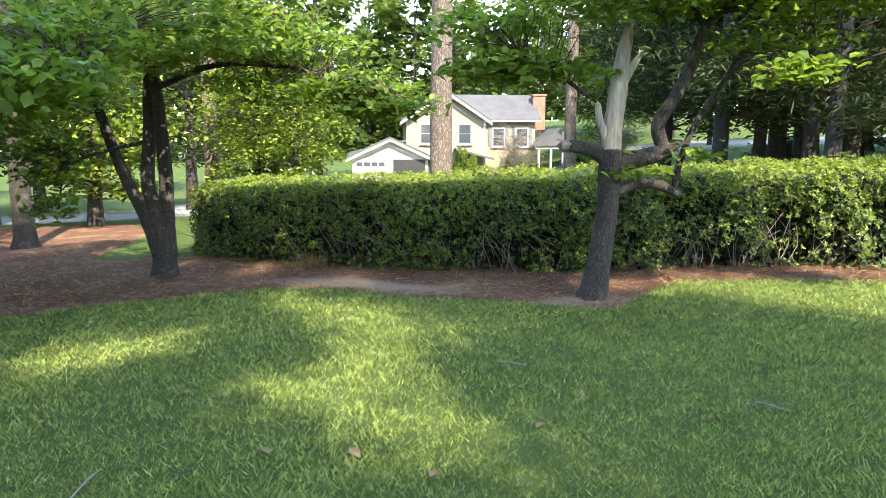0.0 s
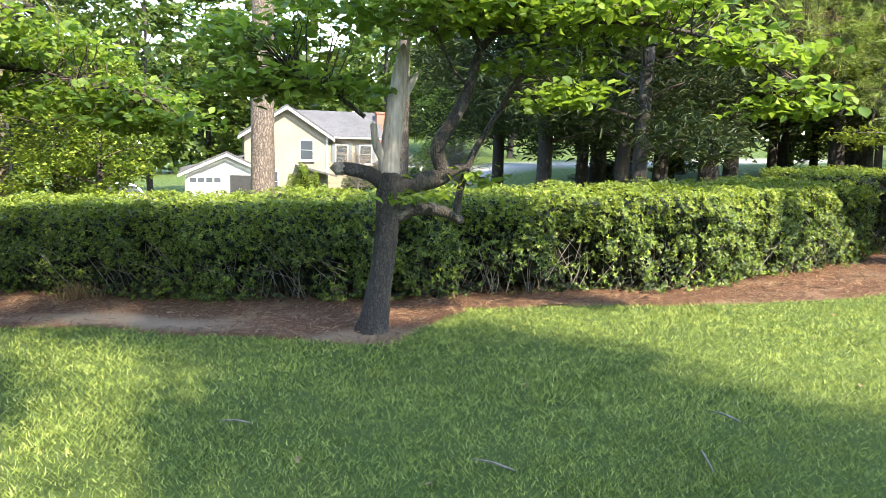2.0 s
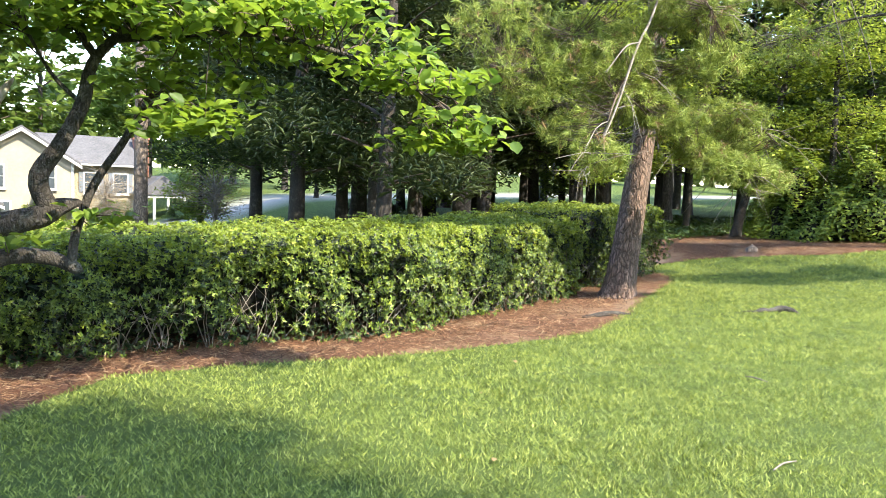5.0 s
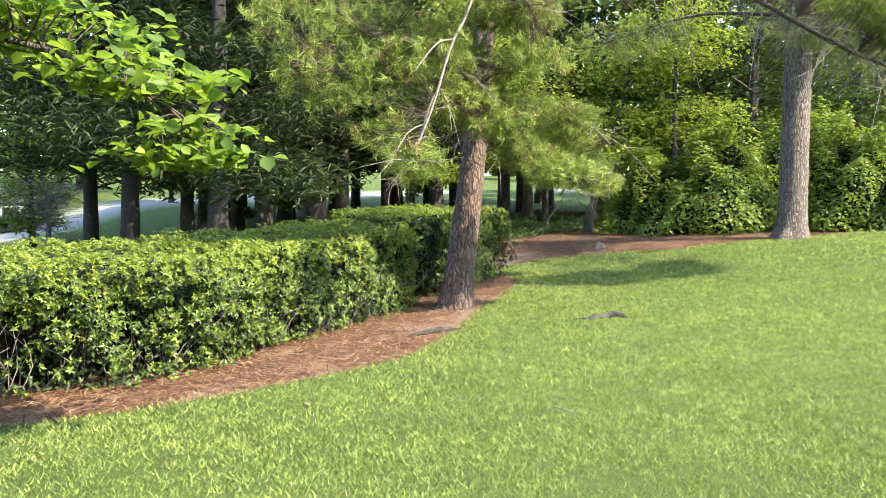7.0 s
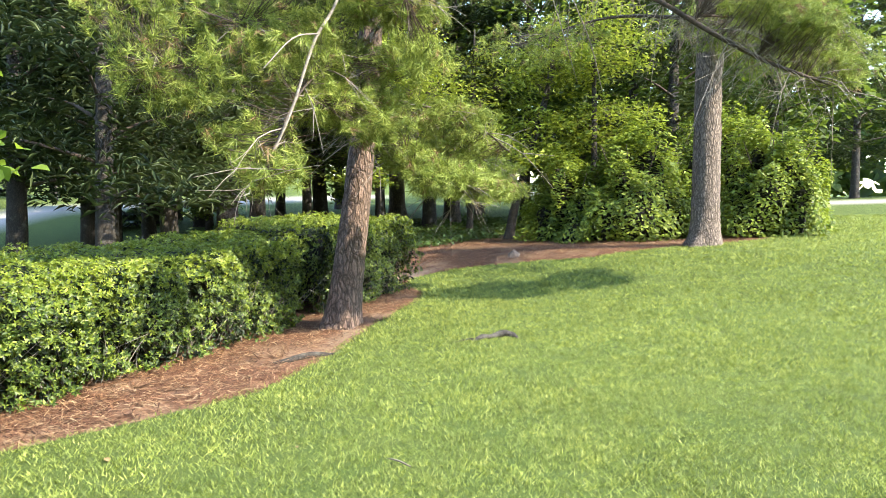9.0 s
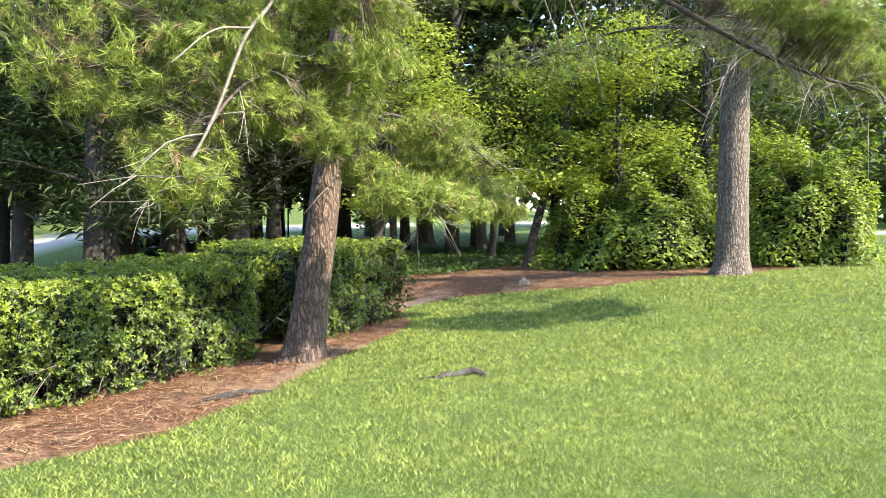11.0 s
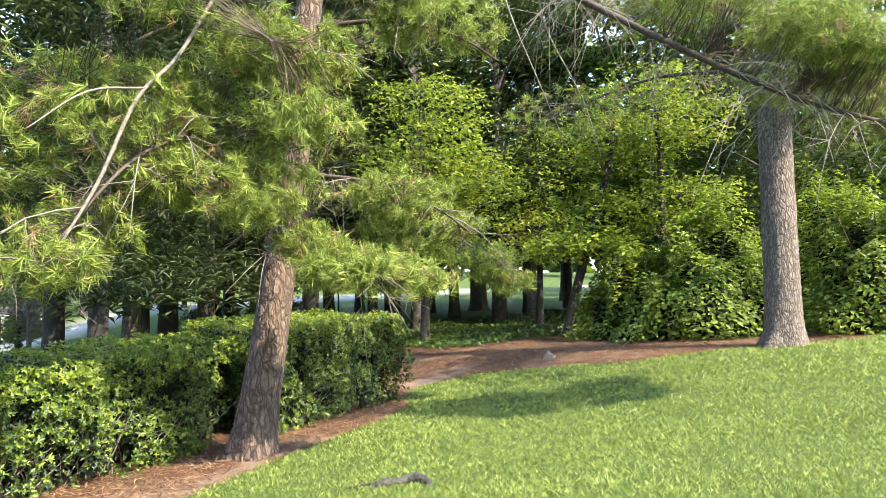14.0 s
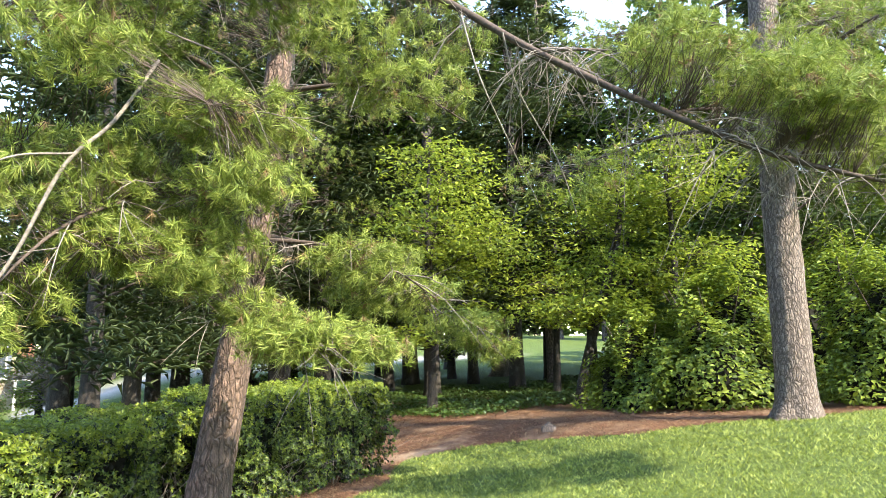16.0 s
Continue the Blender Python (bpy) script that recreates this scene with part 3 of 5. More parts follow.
def twigs(C, limbs, r=0.006, sag=0.12, reach=9.0):
    """Thin twigs from the nearest limb to each cluster."""
    pts = np.concatenate([spline(l, 16)[:, :3] for l in limbs])
    out = []
    for c in C:
        d = np.linalg.norm(pts - c, axis=1) + np.maximum(0, pts[:, 2] - c[2]) * 0.3
        k = int(np.argsort(d)[RNG.integers(0, 7)])
        if d[k] < reach:
            p = pts[k]
            m = (p + c) / 2 + RNG.normal(0, 0.05, 3) + [0, 0, sag * d[k]]
            out.append([(*p, r * (1 + d[k] * 0.5)), (*m, r), (*c, r * 0.4)])
    return out


def leafy(C, per, flat, spread):
    """Leaves around the twig ends in level layers."""
    P = np.repeat(C, per, 0)
    n = len(P)
    d = RNG.normal(0, 1, (n, 3)) * [spread, spread, flat]
    return P + d, unit(RNG.normal(0, 0.45, (n, 3)) + [0, -0.1, 1.0])


def local(path, at):
    return [(p[0] - at[0], p[1] - at[1], p[2] - at[2], p[3]) for p in path]


def broadleaf(name, at, label, category, trunks, limbs, blobs, per, leaf, mat=M_DOG, bark=M_DOGBARK, flat=0.035, spread=0.17, gap=0.0, extra=(), group=""):
    """A small tree: each stem and limb a part, one crown of single leaves."""
    ob = thing(name, at, label, category, group)
    for p in trunks:
        part("trunk", tubes("trunk", [local(p, at)], 18, 0.05, 9, 0.22), bark, ob)
    for p in limbs:
        part("limb", tubes("limb", [local(p, at)], 10, 0.06, 7), bark, ob)
    for nm, p, m, lab in extra:
        part(nm, tubes(nm, [local(p, at)], 14, 0.12, 8), m, ob, lab)
    C = clusters(blobs, gap)
    tw = twigs(C, list(trunks) + list(limbs))
    part("twig_growth", tubes("twig_growth", [local(p, at) for p in tw[::1 if leaf < 0.14 else 3]], 3, 0, 2), M_TWIG_DARK, ob, "", "stuff")
    P, N = leafy(C, per, flat, spread)
    part("crown", (broad_leaf_mesh if leaf < 0.12 else leaf_mesh)("crown", P - np.array(at), N, leaf), mat, ob, "", "stuff")
    return ob


# dogwood with a broken bleached top, in its bare ring by the hedge
D = (0.97, 6.4, hz(0.97, 6.4) - 0.03)
broadleaf("dogwood_tree", D, "old dogwood with dark crooked trunk and broken bleached top", "tree",
    [[(0.97, 6.4, -0.28, 0.14), (1.03, 6.42, 0.1, 0.115), (1.10, 6.45, 0.6, 0.108), (1.12, 6.47, 1.0, 0.115), (1.13, 6.48, 1.22, 0.11)]],
    [[(1.12, 6.47, 1.1, 0.075), (0.95, 6.46, 1.22, 0.07), (0.74, 6.45, 1.27, 0.062), (0.66, 6.45, 1.27, 0.05)],
     [(1.12, 6.47, 1.08, 0.095), (1.35, 6.45, 1.14, 0.09), (1.58, 6.43, 1.2, 0.085), (1.7, 6.42, 1.27, 0.07), (1.84, 6.42, 1.31, 0.03)],
     [(1.66, 6.43, 1.22, 0.07), (1.57, 6.4, 1.48, 0.068), (1.72, 6.38, 1.75, 0.06), (1.86, 6.36, 2.05, 0.054), (1.95, 6.3, 2.4, 0.04), (2.3, 6.2, 2.75, 0.033), (2.9, 6.0, 3.1, 0.02)],
     [(1.12, 6.46, 0.8, 0.07), (1.4, 6.45, 0.9, 0.062), (1.65, 6.45, 0.88, 0.055), (1.84, 6.45, 0.79, 0.045)],
     [(1.79, 6.45, 0.82, 0.036), (1.83, 6.45, 1.1, 0.034), (1.95, 6.44, 1.45, 0.032), (2.16, 6.42, 1.8, 0.03), (2.35, 6.3, 2.2, 0.02)],
     [(1.95, 6.3, 2.4, 0.03), (1.6, 6.2, 2.8, 0.022), (0.9, 6.0, 3.1, 0.014)],
     [(2.1, 6.25, 2.55, 0.03), (2.9, 5.7, 2.62, 0.024), (3.6, 5.2, 2.45, 0.018), (4.15, 4.8, 2.1, 0.01)],
     [(1.86, 6.36, 2.05, 0.02), (1.65, 6.3, 2.25, 0.014), (1.45, 6.2, 2.6, 0.01)],
     [(0.9, 6.5, 1.75, 0.022), (0.55, 6.6, 2.0, 0.02), (0.2, 6.8, 2.15, 0.012)]],
    [(0.25, 6.7, 2.05, 0.75, 0.5, 0.16, 60), (-0.1, 6.9, 2.45, 0.5, 0.5, 0.2, 26), (1.2, 6.2, 2.75, 1.1, 0.9, 0.3, 90), (2.5, 5.9, 2.75, 1.2, 0.9, 0.32, 110), (3.4, 5.4, 2.65, 0.9, 0.7, 0.2, 30),
     (4.15, 4.8, 1.98, 0.24, 0.22, 0.2, 22), (3.95, 5.0, 2.35, 0.5, 0.4, 0.12, 18), (2.4, 5.5, 1.95, 0.3, 0.25, 0.12, 14), (2.6, 6.1, 2.25, 0.6, 0.5, 0.14, 16), (1.35, 6.4, 1.0, 0.12, 0.1, 0.08, 3), (1.95, 6.3, 1.2, 0.2, 0.15, 0.06, 3),
     (2.6, 6.2, 3.3, 1.5, 1.0, 0.35, 90)],
    15, 0.115, extra=[("broken_stub", [(1.12, 6.48, 1.05, 0.105), (1.15, 6.5, 1.5, 0.095), (1.2, 6.52, 1.95, 0.085), (1.24, 6.53, 2.25, 0.06), (1.26, 6.53, 2.42, 0.02)], M_DEADWOOD, "bleached broken dead top"),
           ("side_stub", [(1.25, 6.52, 2.1, 0.045), (1.29, 6.52, 2.3, 0.03), (1.31, 6.52, 2.5, 0.008)], M_DEADWOOD, "bleached broken dead top"),
           ("side_stub", [(1.2, 6.5, 1.85, 0.05), (1.32, 6.5, 2.05, 0.04), (1.42, 6.5, 2.2, 0.012)], M_DEADWOOD, "bleached broken dead top"),
           ("side_stub", [(1.1, 6.48, 1.3, 0.045), (1.0, 6.45, 1.5, 0.04), (0.97, 6.45, 1.68, 0.03)], M_DEADWOOD, "bleached broken dead top"),
           ("cut_end", [(0.7, 6.45, 1.27, 0.056), (0.63, 6.45, 1.275, 0.06), (0.61, 6.45, 1.275, 0.045)], M_TWIG, "weathered cut branch end")], group="dogwoods by the hedge")

# three-stemmed dogwood at the hedge's end
A = (-4.2, 9.55, hz(-4.2, 9.55) - 0.03)
broadleaf("dogwood_tree", A, "three-stemmed dogwood with spreading leafy crown", "tree",
    [[(-4.18, 9.55, -0.6, 0.17), (-4.17, 9.55, -0.25, 0.14), (-4.22, 9.57, 0.2, 0.105), (-4.35, 9.6, 0.7, 0.095), (-4.3, 9.62, 1.4, 0.085), (-4.25, 9.6, 2.2, 0.07), (-4.0, 9.5, 3.3, 0.04)],
     [(-4.12, 9.55, -0.3, 0.11), (-4.1, 9.53, 0.3, 0.10), (-4.08, 9.5, 0.9, 0.092), (-4.12, 9.5, 1.7, 0.08), (-4.1, 9.4, 2.5, 0.06), (-3.6, 9.2, 3.4, 0.03)],
     [(-4.22, 9.55, -0.3, 0.10), (-4.4, 9.55, 0.25, 0.085), (-4.72, 9.6, 1.0, 0.075), (-4.95, 9.65, 1.7, 0.065), (-5.1, 9.7, 2.4, 0.05), (-5.6, 9.6, 3.2, 0.03)]],
    [[(-4.1, 9.45, 2.0, 0.045), (-3.3, 9.1, 2.25, 0.035), (-2.3, 8.6, 2.2, 0.024), (-1.0, 8.1, 1.9, 0.01)],
     [(-4.95, 9.65, 1.7, 0.04), (-4.6, 8.2, 2.1, 0.03), (-4.0, 6.6, 2.1, 0.022), (-3.6, 5.2, 1.85, 0.01)],
     [(-5.0, 9.6, 1.9, 0.04), (-5.8, 8.8, 2.1, 0.03), (-6.4, 8.2, 1.9, 0.012)],
     [(-4.1, 9.4, 2.5, 0.04), (-3.2, 8.6, 2.8, 0.028), (-2.0, 8.2, 2.75, 0.012)],
     [(-4.3, 9.6, 1.3, 0.03), (-5.2, 9.3, 1.0, 0.02), (-5.4, 9.2, 0.4, 0.008)]],
    [(-2.0, 8.5, 1.95, 1.3, 0.8, 0.22, 100), (-1.2, 8.3, 1.7, 0.7, 0.5, 0.12, 45), (-2.6, 8.6, 2.5, 1.4, 0.9, 0.25, 100), (-4.2, 8.8, 2.5, 1.4, 1.0, 0.35, 110), (-4.1, 6.0, 2.1, 0.9, 1.0, 0.3, 90), (-3.7, 5.0, 1.75, 0.55, 0.5, 0.22, 45),
     (-5.4, 8.9, 1.9, 0.9, 0.9, 0.5, 80), (-5.4, 9.2, 0.75, 0.35, 0.4, 0.6, 40), (-5.9, 9.4, 1.3, 0.6, 0.6, 0.3, 30), (-3.4, 7.2, 2.5, 1.4, 1.1, 0.3, 100), (-4.6, 8.8, 3.2, 2.2, 1.8, 0.45, 130)],
    15, 0.11, group="dogwoods by the hedge")

# shade tree behind the lawn, whose shadow lies over the near grass
S = (3.0, -13.0, hz(3.0, -13.0) - 0.03)
CROWN = 15.0
# its crown as it lies over the lawn, with the gaps that let the sun through
GAPS = [(-3.6, 5.1, 0.25, 0.5), (-3.05, 5.2, 0.28, 0.4), (-1.1, 5.2, 0.5, 1.05), (-1.6, 6.2, 0.45, 0.4), (-1.66, 3.55, 0.28, 0.38), (-0.95, 3.2, 0.3, 0.45), (-0.8, 2.45, 0.4, 0.25), (0.1, 4.4, 0.1, 0.1), (-5.6, 5.8, 0.2, 0.3), (-4.7, 3.2, 0.2, 0.2), (-1.4, 7.75, 0.9, 0.22), (0.6, 8.7, 0.12, 0.45), (-3.0, 8.9, 0.3, 0.2)]
SHADE = []
for i in range(21):
    for j in range(20):
        a, b = -7.0 + 0.55 * i + RNG.normal(0, 0.08), -1.0 + 0.55 * j + RNG.normal(0, 0.08)
        inside = a + 0.4 < np.interp(b, [-1, 2.4, 3.4, 4.4, 5.2, 6.1, 6.8, 9.3], [3.4, 3.6, 3.4, 3.1, 2.8, 2.0, 1.5, 1.3]) and b < 9.6
        if inside and all(((a - p) / (u + 0.33)) ** 2 + ((b - q) / (v + 0.33)) ** 2 > 1 for p, q, u, v in GAPS):
            SHADE.append((a, b, 0.45))
# western crown pieces, out of view, added to shade the straw bed
for i in range(9):
    for j in range(9):
        if (i * 5 + j * 3) % 7:
            SHADE.append((-14.5 + 0.95 * i + RNG.normal(0, 0.15), 6.5 + 0.95 * j + RNG.normal(0, 0.15), 0.62))
broadleaf("shade_tree", S, "tall broad shade tree standing behind the lawn", "tree",
    [[(3.0, -13.0, 0.5, 0.34), (3.0, -13.0, 3, 0.28), (3.1, -12.8, 7, 0.22), (3.1, -12.4, 11, 0.16), (3.0, -12.0, 14.4, 0.06)]],
    [[(3.1, -12.7, 8.5, 0.12), (4.6, -11.4, 12, 0.08), (6.0, -10.0, 14.6, 0.03)], [(3.1, -12.6, 9, 0.12), (1.2, -10.6, 12.5, 0.08), (-0.6, -8.5, 14.7, 0.03)], [(3.1, -12.4, 10.5, 0.1), (3.4, -9.8, 13.5, 0.06), (3.2, -7.0, 14.8, 0.02)],
     [(3.1, -12.7, 8.0, 0.12), (-1.5, -9.5, 12, 0.08), (-5.0, -6.0, 14.5, 0.04), (-8.0, -3.0, 14.9, 0.02)], [(3.1, -12.6, 9.5, 0.1), (0.5, -14.0, 13, 0.06), (-2.0, -14.5, 14.7, 0.02)]],
    [(a + SUN_DIR.x * (CROWN + 0.15) / math.tan(SUN_EL), b + SUN_DIR.y * (CROWN + 0.15) / math.tan(SUN_EL), CROWN, r, r, 0.35, int(80 * r * r)) for a, b, r in SHADE],
    12, 0.19, spread=0.2, flat=0.12)


def pine_boughs(ob, at, boughs, tuft_gap=0.05, needle=0.13, per=22, dry=0.12, side=0.55):
    """Limbs with short twigs that end in tufts of needles. boughs: (path, first bare share, twig length)."""
    P, Dn, tw, PD, DD = [], [], [], [], []
    for path, bare, tl in boughs:
        q = spline(local(path, at), 12)
        c = q[:, :3]
        t = unit(np.gradient(c, axis=0))
        seg = np.concatenate([[0], np.cumsum(np.linalg.norm(np.diff(c, axis=0), axis=1))])
        for s in np.arange(seg[-1] * bare, seg[-1], tuft_gap):
            k = min(int(np.searchsorted(seg, s)), len(c) - 1)
            d = unit(t[k] * 0.6 + np.array([RNG.normal(0, side), RNG.normal(0, side), RNG.normal(0.12, 0.28)]))
            L = tl * RNG.uniform(0.4, 1.15)
            a, b = c[k], c[k] + d * L
            mid = (a + b) / 2 + [0, 0, -0.03]
            tw.append([(*a, 0.006), (*mid, 0.0045), (*b, 0.003)])
            for f in np.arange(0.45, 1.05, 0.14 / max(L, 0.14)):
                p = a + (b - a) * min(f, 1) + RNG.normal(0, 0.02, 3)
                (PD if RNG.uniform() < dry else P).append(p)
                (DD if len(PD) > len(DD) else Dn).append(unit(d + [0, 0, 0.25]))
        P.append(c[-1])
        Dn.append(t[-1])
        part("bough", tubes("bough", [local(path, at)], 8, 0.06, 8), M_TWIG_DARK, ob)
    part("twig_growth", tubes("twig_growth", tw, 3, 0, 1), M_TWIG, ob, "", "stuff")
    part("needle_growth", needle_mesh("needle_growth", np.array(P), np.array(Dn), needle, per, 0.008), M_NEEDLE, ob, "", "stuff")
    if PD:
        part("dry_needle_growth", needle_mesh("dry_needle_growth", np.array(PD), np.array(DD), needle * 0.9, per // 2), M_NEEDLE_OLD, ob, "", "stuff")


def pine_foliage(ob, at, blobs, limbs, tufts=2, per=32, needle=0.14, width=0.0042, dry=0.08, dead=0, more=1.0):
    """Clumps of needle tufts on twigs that spring from the given limbs; dead: number of bare hanging twigs."""
    limbs = [local(l, at) for l in limbs]
    C = clusters([(b[0] - at[0], b[1] - at[1], b[2] - at[2], b[3], b[4], b[5], int(b[6] * more)) for b in blobs])
    tw = twigs(C, limbs, 0.0032, -0.04)
    pts = np.concatenate([spline(l, 6)[:, :3] for l in limbs])
    base = np.array([pts[int(np.argmin(np.linalg.norm(pts - c, axis=1)))] for c in C])
    D = unit(unit(C - base) * 0.6 + rand_dirs(len(C)) * 0.9 + [0, 0, 0.2])
    P = np.concatenate([C - D * 0.075 * k + RNG.normal(0, 0.015 + 0.03 * (k > 0), C.shape) for k in range(tufts)])
    DD = np.tile(D, (tufts, 1))
    old = RNG.uniform(size=len(P)) < dry
    part("twig_growth", tubes("twig_growth", tw, 3, 0, 1), M_TWIG_DARK, ob, "", "stuff")
    part("needle_growth", needle_mesh("needle_growth", P[~old], DD[~old], needle, per, width), M_NEEDLE, ob, "", "stuff")
    part("dry_needle_growth", needle_mesh("dry_needle_growth", P[old], unit(DD[old] + [0, 0, -0.8]), needle, per // 2, width), M_NEEDLE_OLD, ob, "", "stuff")
    if dead:
        dead_twigs(ob, limbs, dead)


def dead_twigs(ob, limbs, n, longest=1.1, drop=0.25):
    """Bare twigs that fork and hang from the limbs."""
    pts = np.concatenate([spline(l, 6)[:, :3] for l in limbs])
    out = []
    for p in pts[RNG.integers(0, len(pts), n)]:
        d = rand_dirs(1)[0] * [1, 1, 0.5] + [0, 0, -drop]
        L = RNG.uniform(0.3, longest)
        m, e = p + d * L * 0.5, p + d * L + [0, 0, -drop * L]
        out.append([(*p, 0.008), (*m, 0.005), (*e, 0.002)])
        for _ in range(3):
            f = m + RNG.normal(0, 0.18, 3) + d * L * 0.25
            out.append([(*m, 0.004), (*((m + f) / 2 + RNG.normal(0, 0.03, 3)), 0.003), (*f, 0.0015)])
    part("dead_twig_growth", tubes("dead_twig_growth", out, 4, 0, 2), M_TWIG, ob, "fine bare grey twigs", "stuff")


# leaning pine at the hedge
P1 = (9.5, 7.95, hz(9.5, 7.95) - 0.04)
ob = thing("pine_tree", P1, "leaning pine with reddish bark and low needle boughs", "tree", "tall pines")
part("trunk", tubes("trunk", [local([(9.5, 7.95, -0.1, 0.255), (9.56, 7.93, 0.35, 0.225), (9.66, 7.92, 1.0, 0.205), (9.82, 7.93, 2.0, 0.185), (9.98, 7.97, 3.0, 0.17), (10.3, 8.1, 5.4, 0.15), (10.8, 8.3, 10, 0.14), (11.1, 8.4, 18, 0.05)], P1)], 28, 0.035, 14, 0.30), M_PINE_RED, ob)
low = [
    [(9.9, 7.95, 2.75, 0.032), (9.75, 7.3, 2.55, 0.022), (9.6, 6.7, 2.15, 0.012), (9.9, 6.2, 1.9, 0.006)],
    [(9.95, 8.0, 2.95, 0.032), (9.3, 7.5, 3.0, 0.022), (8.6, 7.0, 2.9, 0.014), (8.1, 6.7, 2.7, 0.006)],
    [(10.0, 8.0, 3.5, 0.034), (9.1, 7.7, 3.7, 0.025), (8.1, 7.3, 3.7, 0.016), (7.4, 7.0, 3.5, 0.006)],
    [(10.0, 7.95, 3.1, 0.03), (10.6, 7.4, 3.0, 0.02), (11.2, 6.9, 2.7, 0.012), (11.6, 6.7, 2.4, 0.005)],
    [(10.1, 8.0, 4.0, 0.035), (9.9, 7.2, 4.2, 0.026), (9.4, 6.6, 4.1, 0.016), (8.9, 6.1, 3.9, 0.006)],
    [(10.2, 8.05, 4.6, 0.035), (9.2, 7.6, 4.9, 0.026), (8.2, 7.2, 4.9, 0.016), (7.4, 6.9, 4.7, 0.006)],
    [(10.2, 8.05, 4.9, 0.035), (10.9, 7.3, 4.9, 0.026), (11.5, 6.8, 4.7, 0.016), (11.9, 6.5, 4.4, 0.006)],
    [(10.3, 8.1, 5.4, 0.04), (9.6, 6.9, 5.6, 0.03), (8.8, 6.2, 5.5, 0.02), (8.2, 5.8, 5.2, 0.006)],
    [(8.9, 7.1, 3.4, 0.02), (8.0, 6.7, 2.9, 0.015), (7.4, 6.4, 2.2, 0.008), (7.1, 6.3, 1.8, 0.004)],
    [(10.0, 8.05, 3.2, 0.03), (10.9, 8.2, 3.1, 0.022), (11.8, 8.2, 2.8, 0.014), (12.6, 8.1, 2.45, 0.009), (13.6, 8.3, 2.0, 0.004)],
    [(10.4, 8.2, 6.8, 0.065), (11.6, 7.2, 6.3, 0.052), (12.6, 6.0, 5.2, 0.044), (13.3, 4.75, 4.22, 0.036), (13.9, 4.1, 3.75, 0.03), (14.6, 3.6, 3.5, 0.024), (15.6, 3.2, 3.35, 0.01)],
    [(13.3, 4.75, 4.25, 0.028), (13.9, 4.9, 4.45, 0.02), (14.6, 4.6, 4.5, 0.012), (15.2, 4.2, 4.5, 0.005)],
    [(12.6, 6.0, 5.25, 0.028), (13.2, 6.0, 5.4, 0.02), (14.0, 5.4, 5.3, 0.012), (14.8, 5.0, 5.2, 0.005)],
    [(13.9, 4.1, 3.75, 0.02), (14.6, 4.1, 4.1, 0.016), (15.2, 3.9, 4.3, 0.01), (15.7, 3.6, 4.5, 0.004)],
    [(10.0, 8.0, 3.6, 0.03), (8.8, 7.8, 3.6, 0.022), (7.4, 7.5, 3.2, 0.014), (6.5, 7.4, 2.9, 0.005)],
    [(10.5, 8.2, 7.5, 0.05), (9.2, 7.2, 7.4, 0.03), (8.0, 6.6, 6.9, 0.01)],
    [(10.5, 8.2, 7.8, 0.05), (11.2, 9.4, 7.8, 0.03), (11.8, 10.4, 7.4, 0.01)],
    [(10.6, 8.2, 8.6, 0.05), (9.5, 9.3, 8.6, 0.03), (8.4, 10.2, 8.2, 0.01)],
]
for p in low:
    part("bough", tubes("bough", [local(p, P1)], 8, 0.06, 8), M_TWIG_DARK, ob)
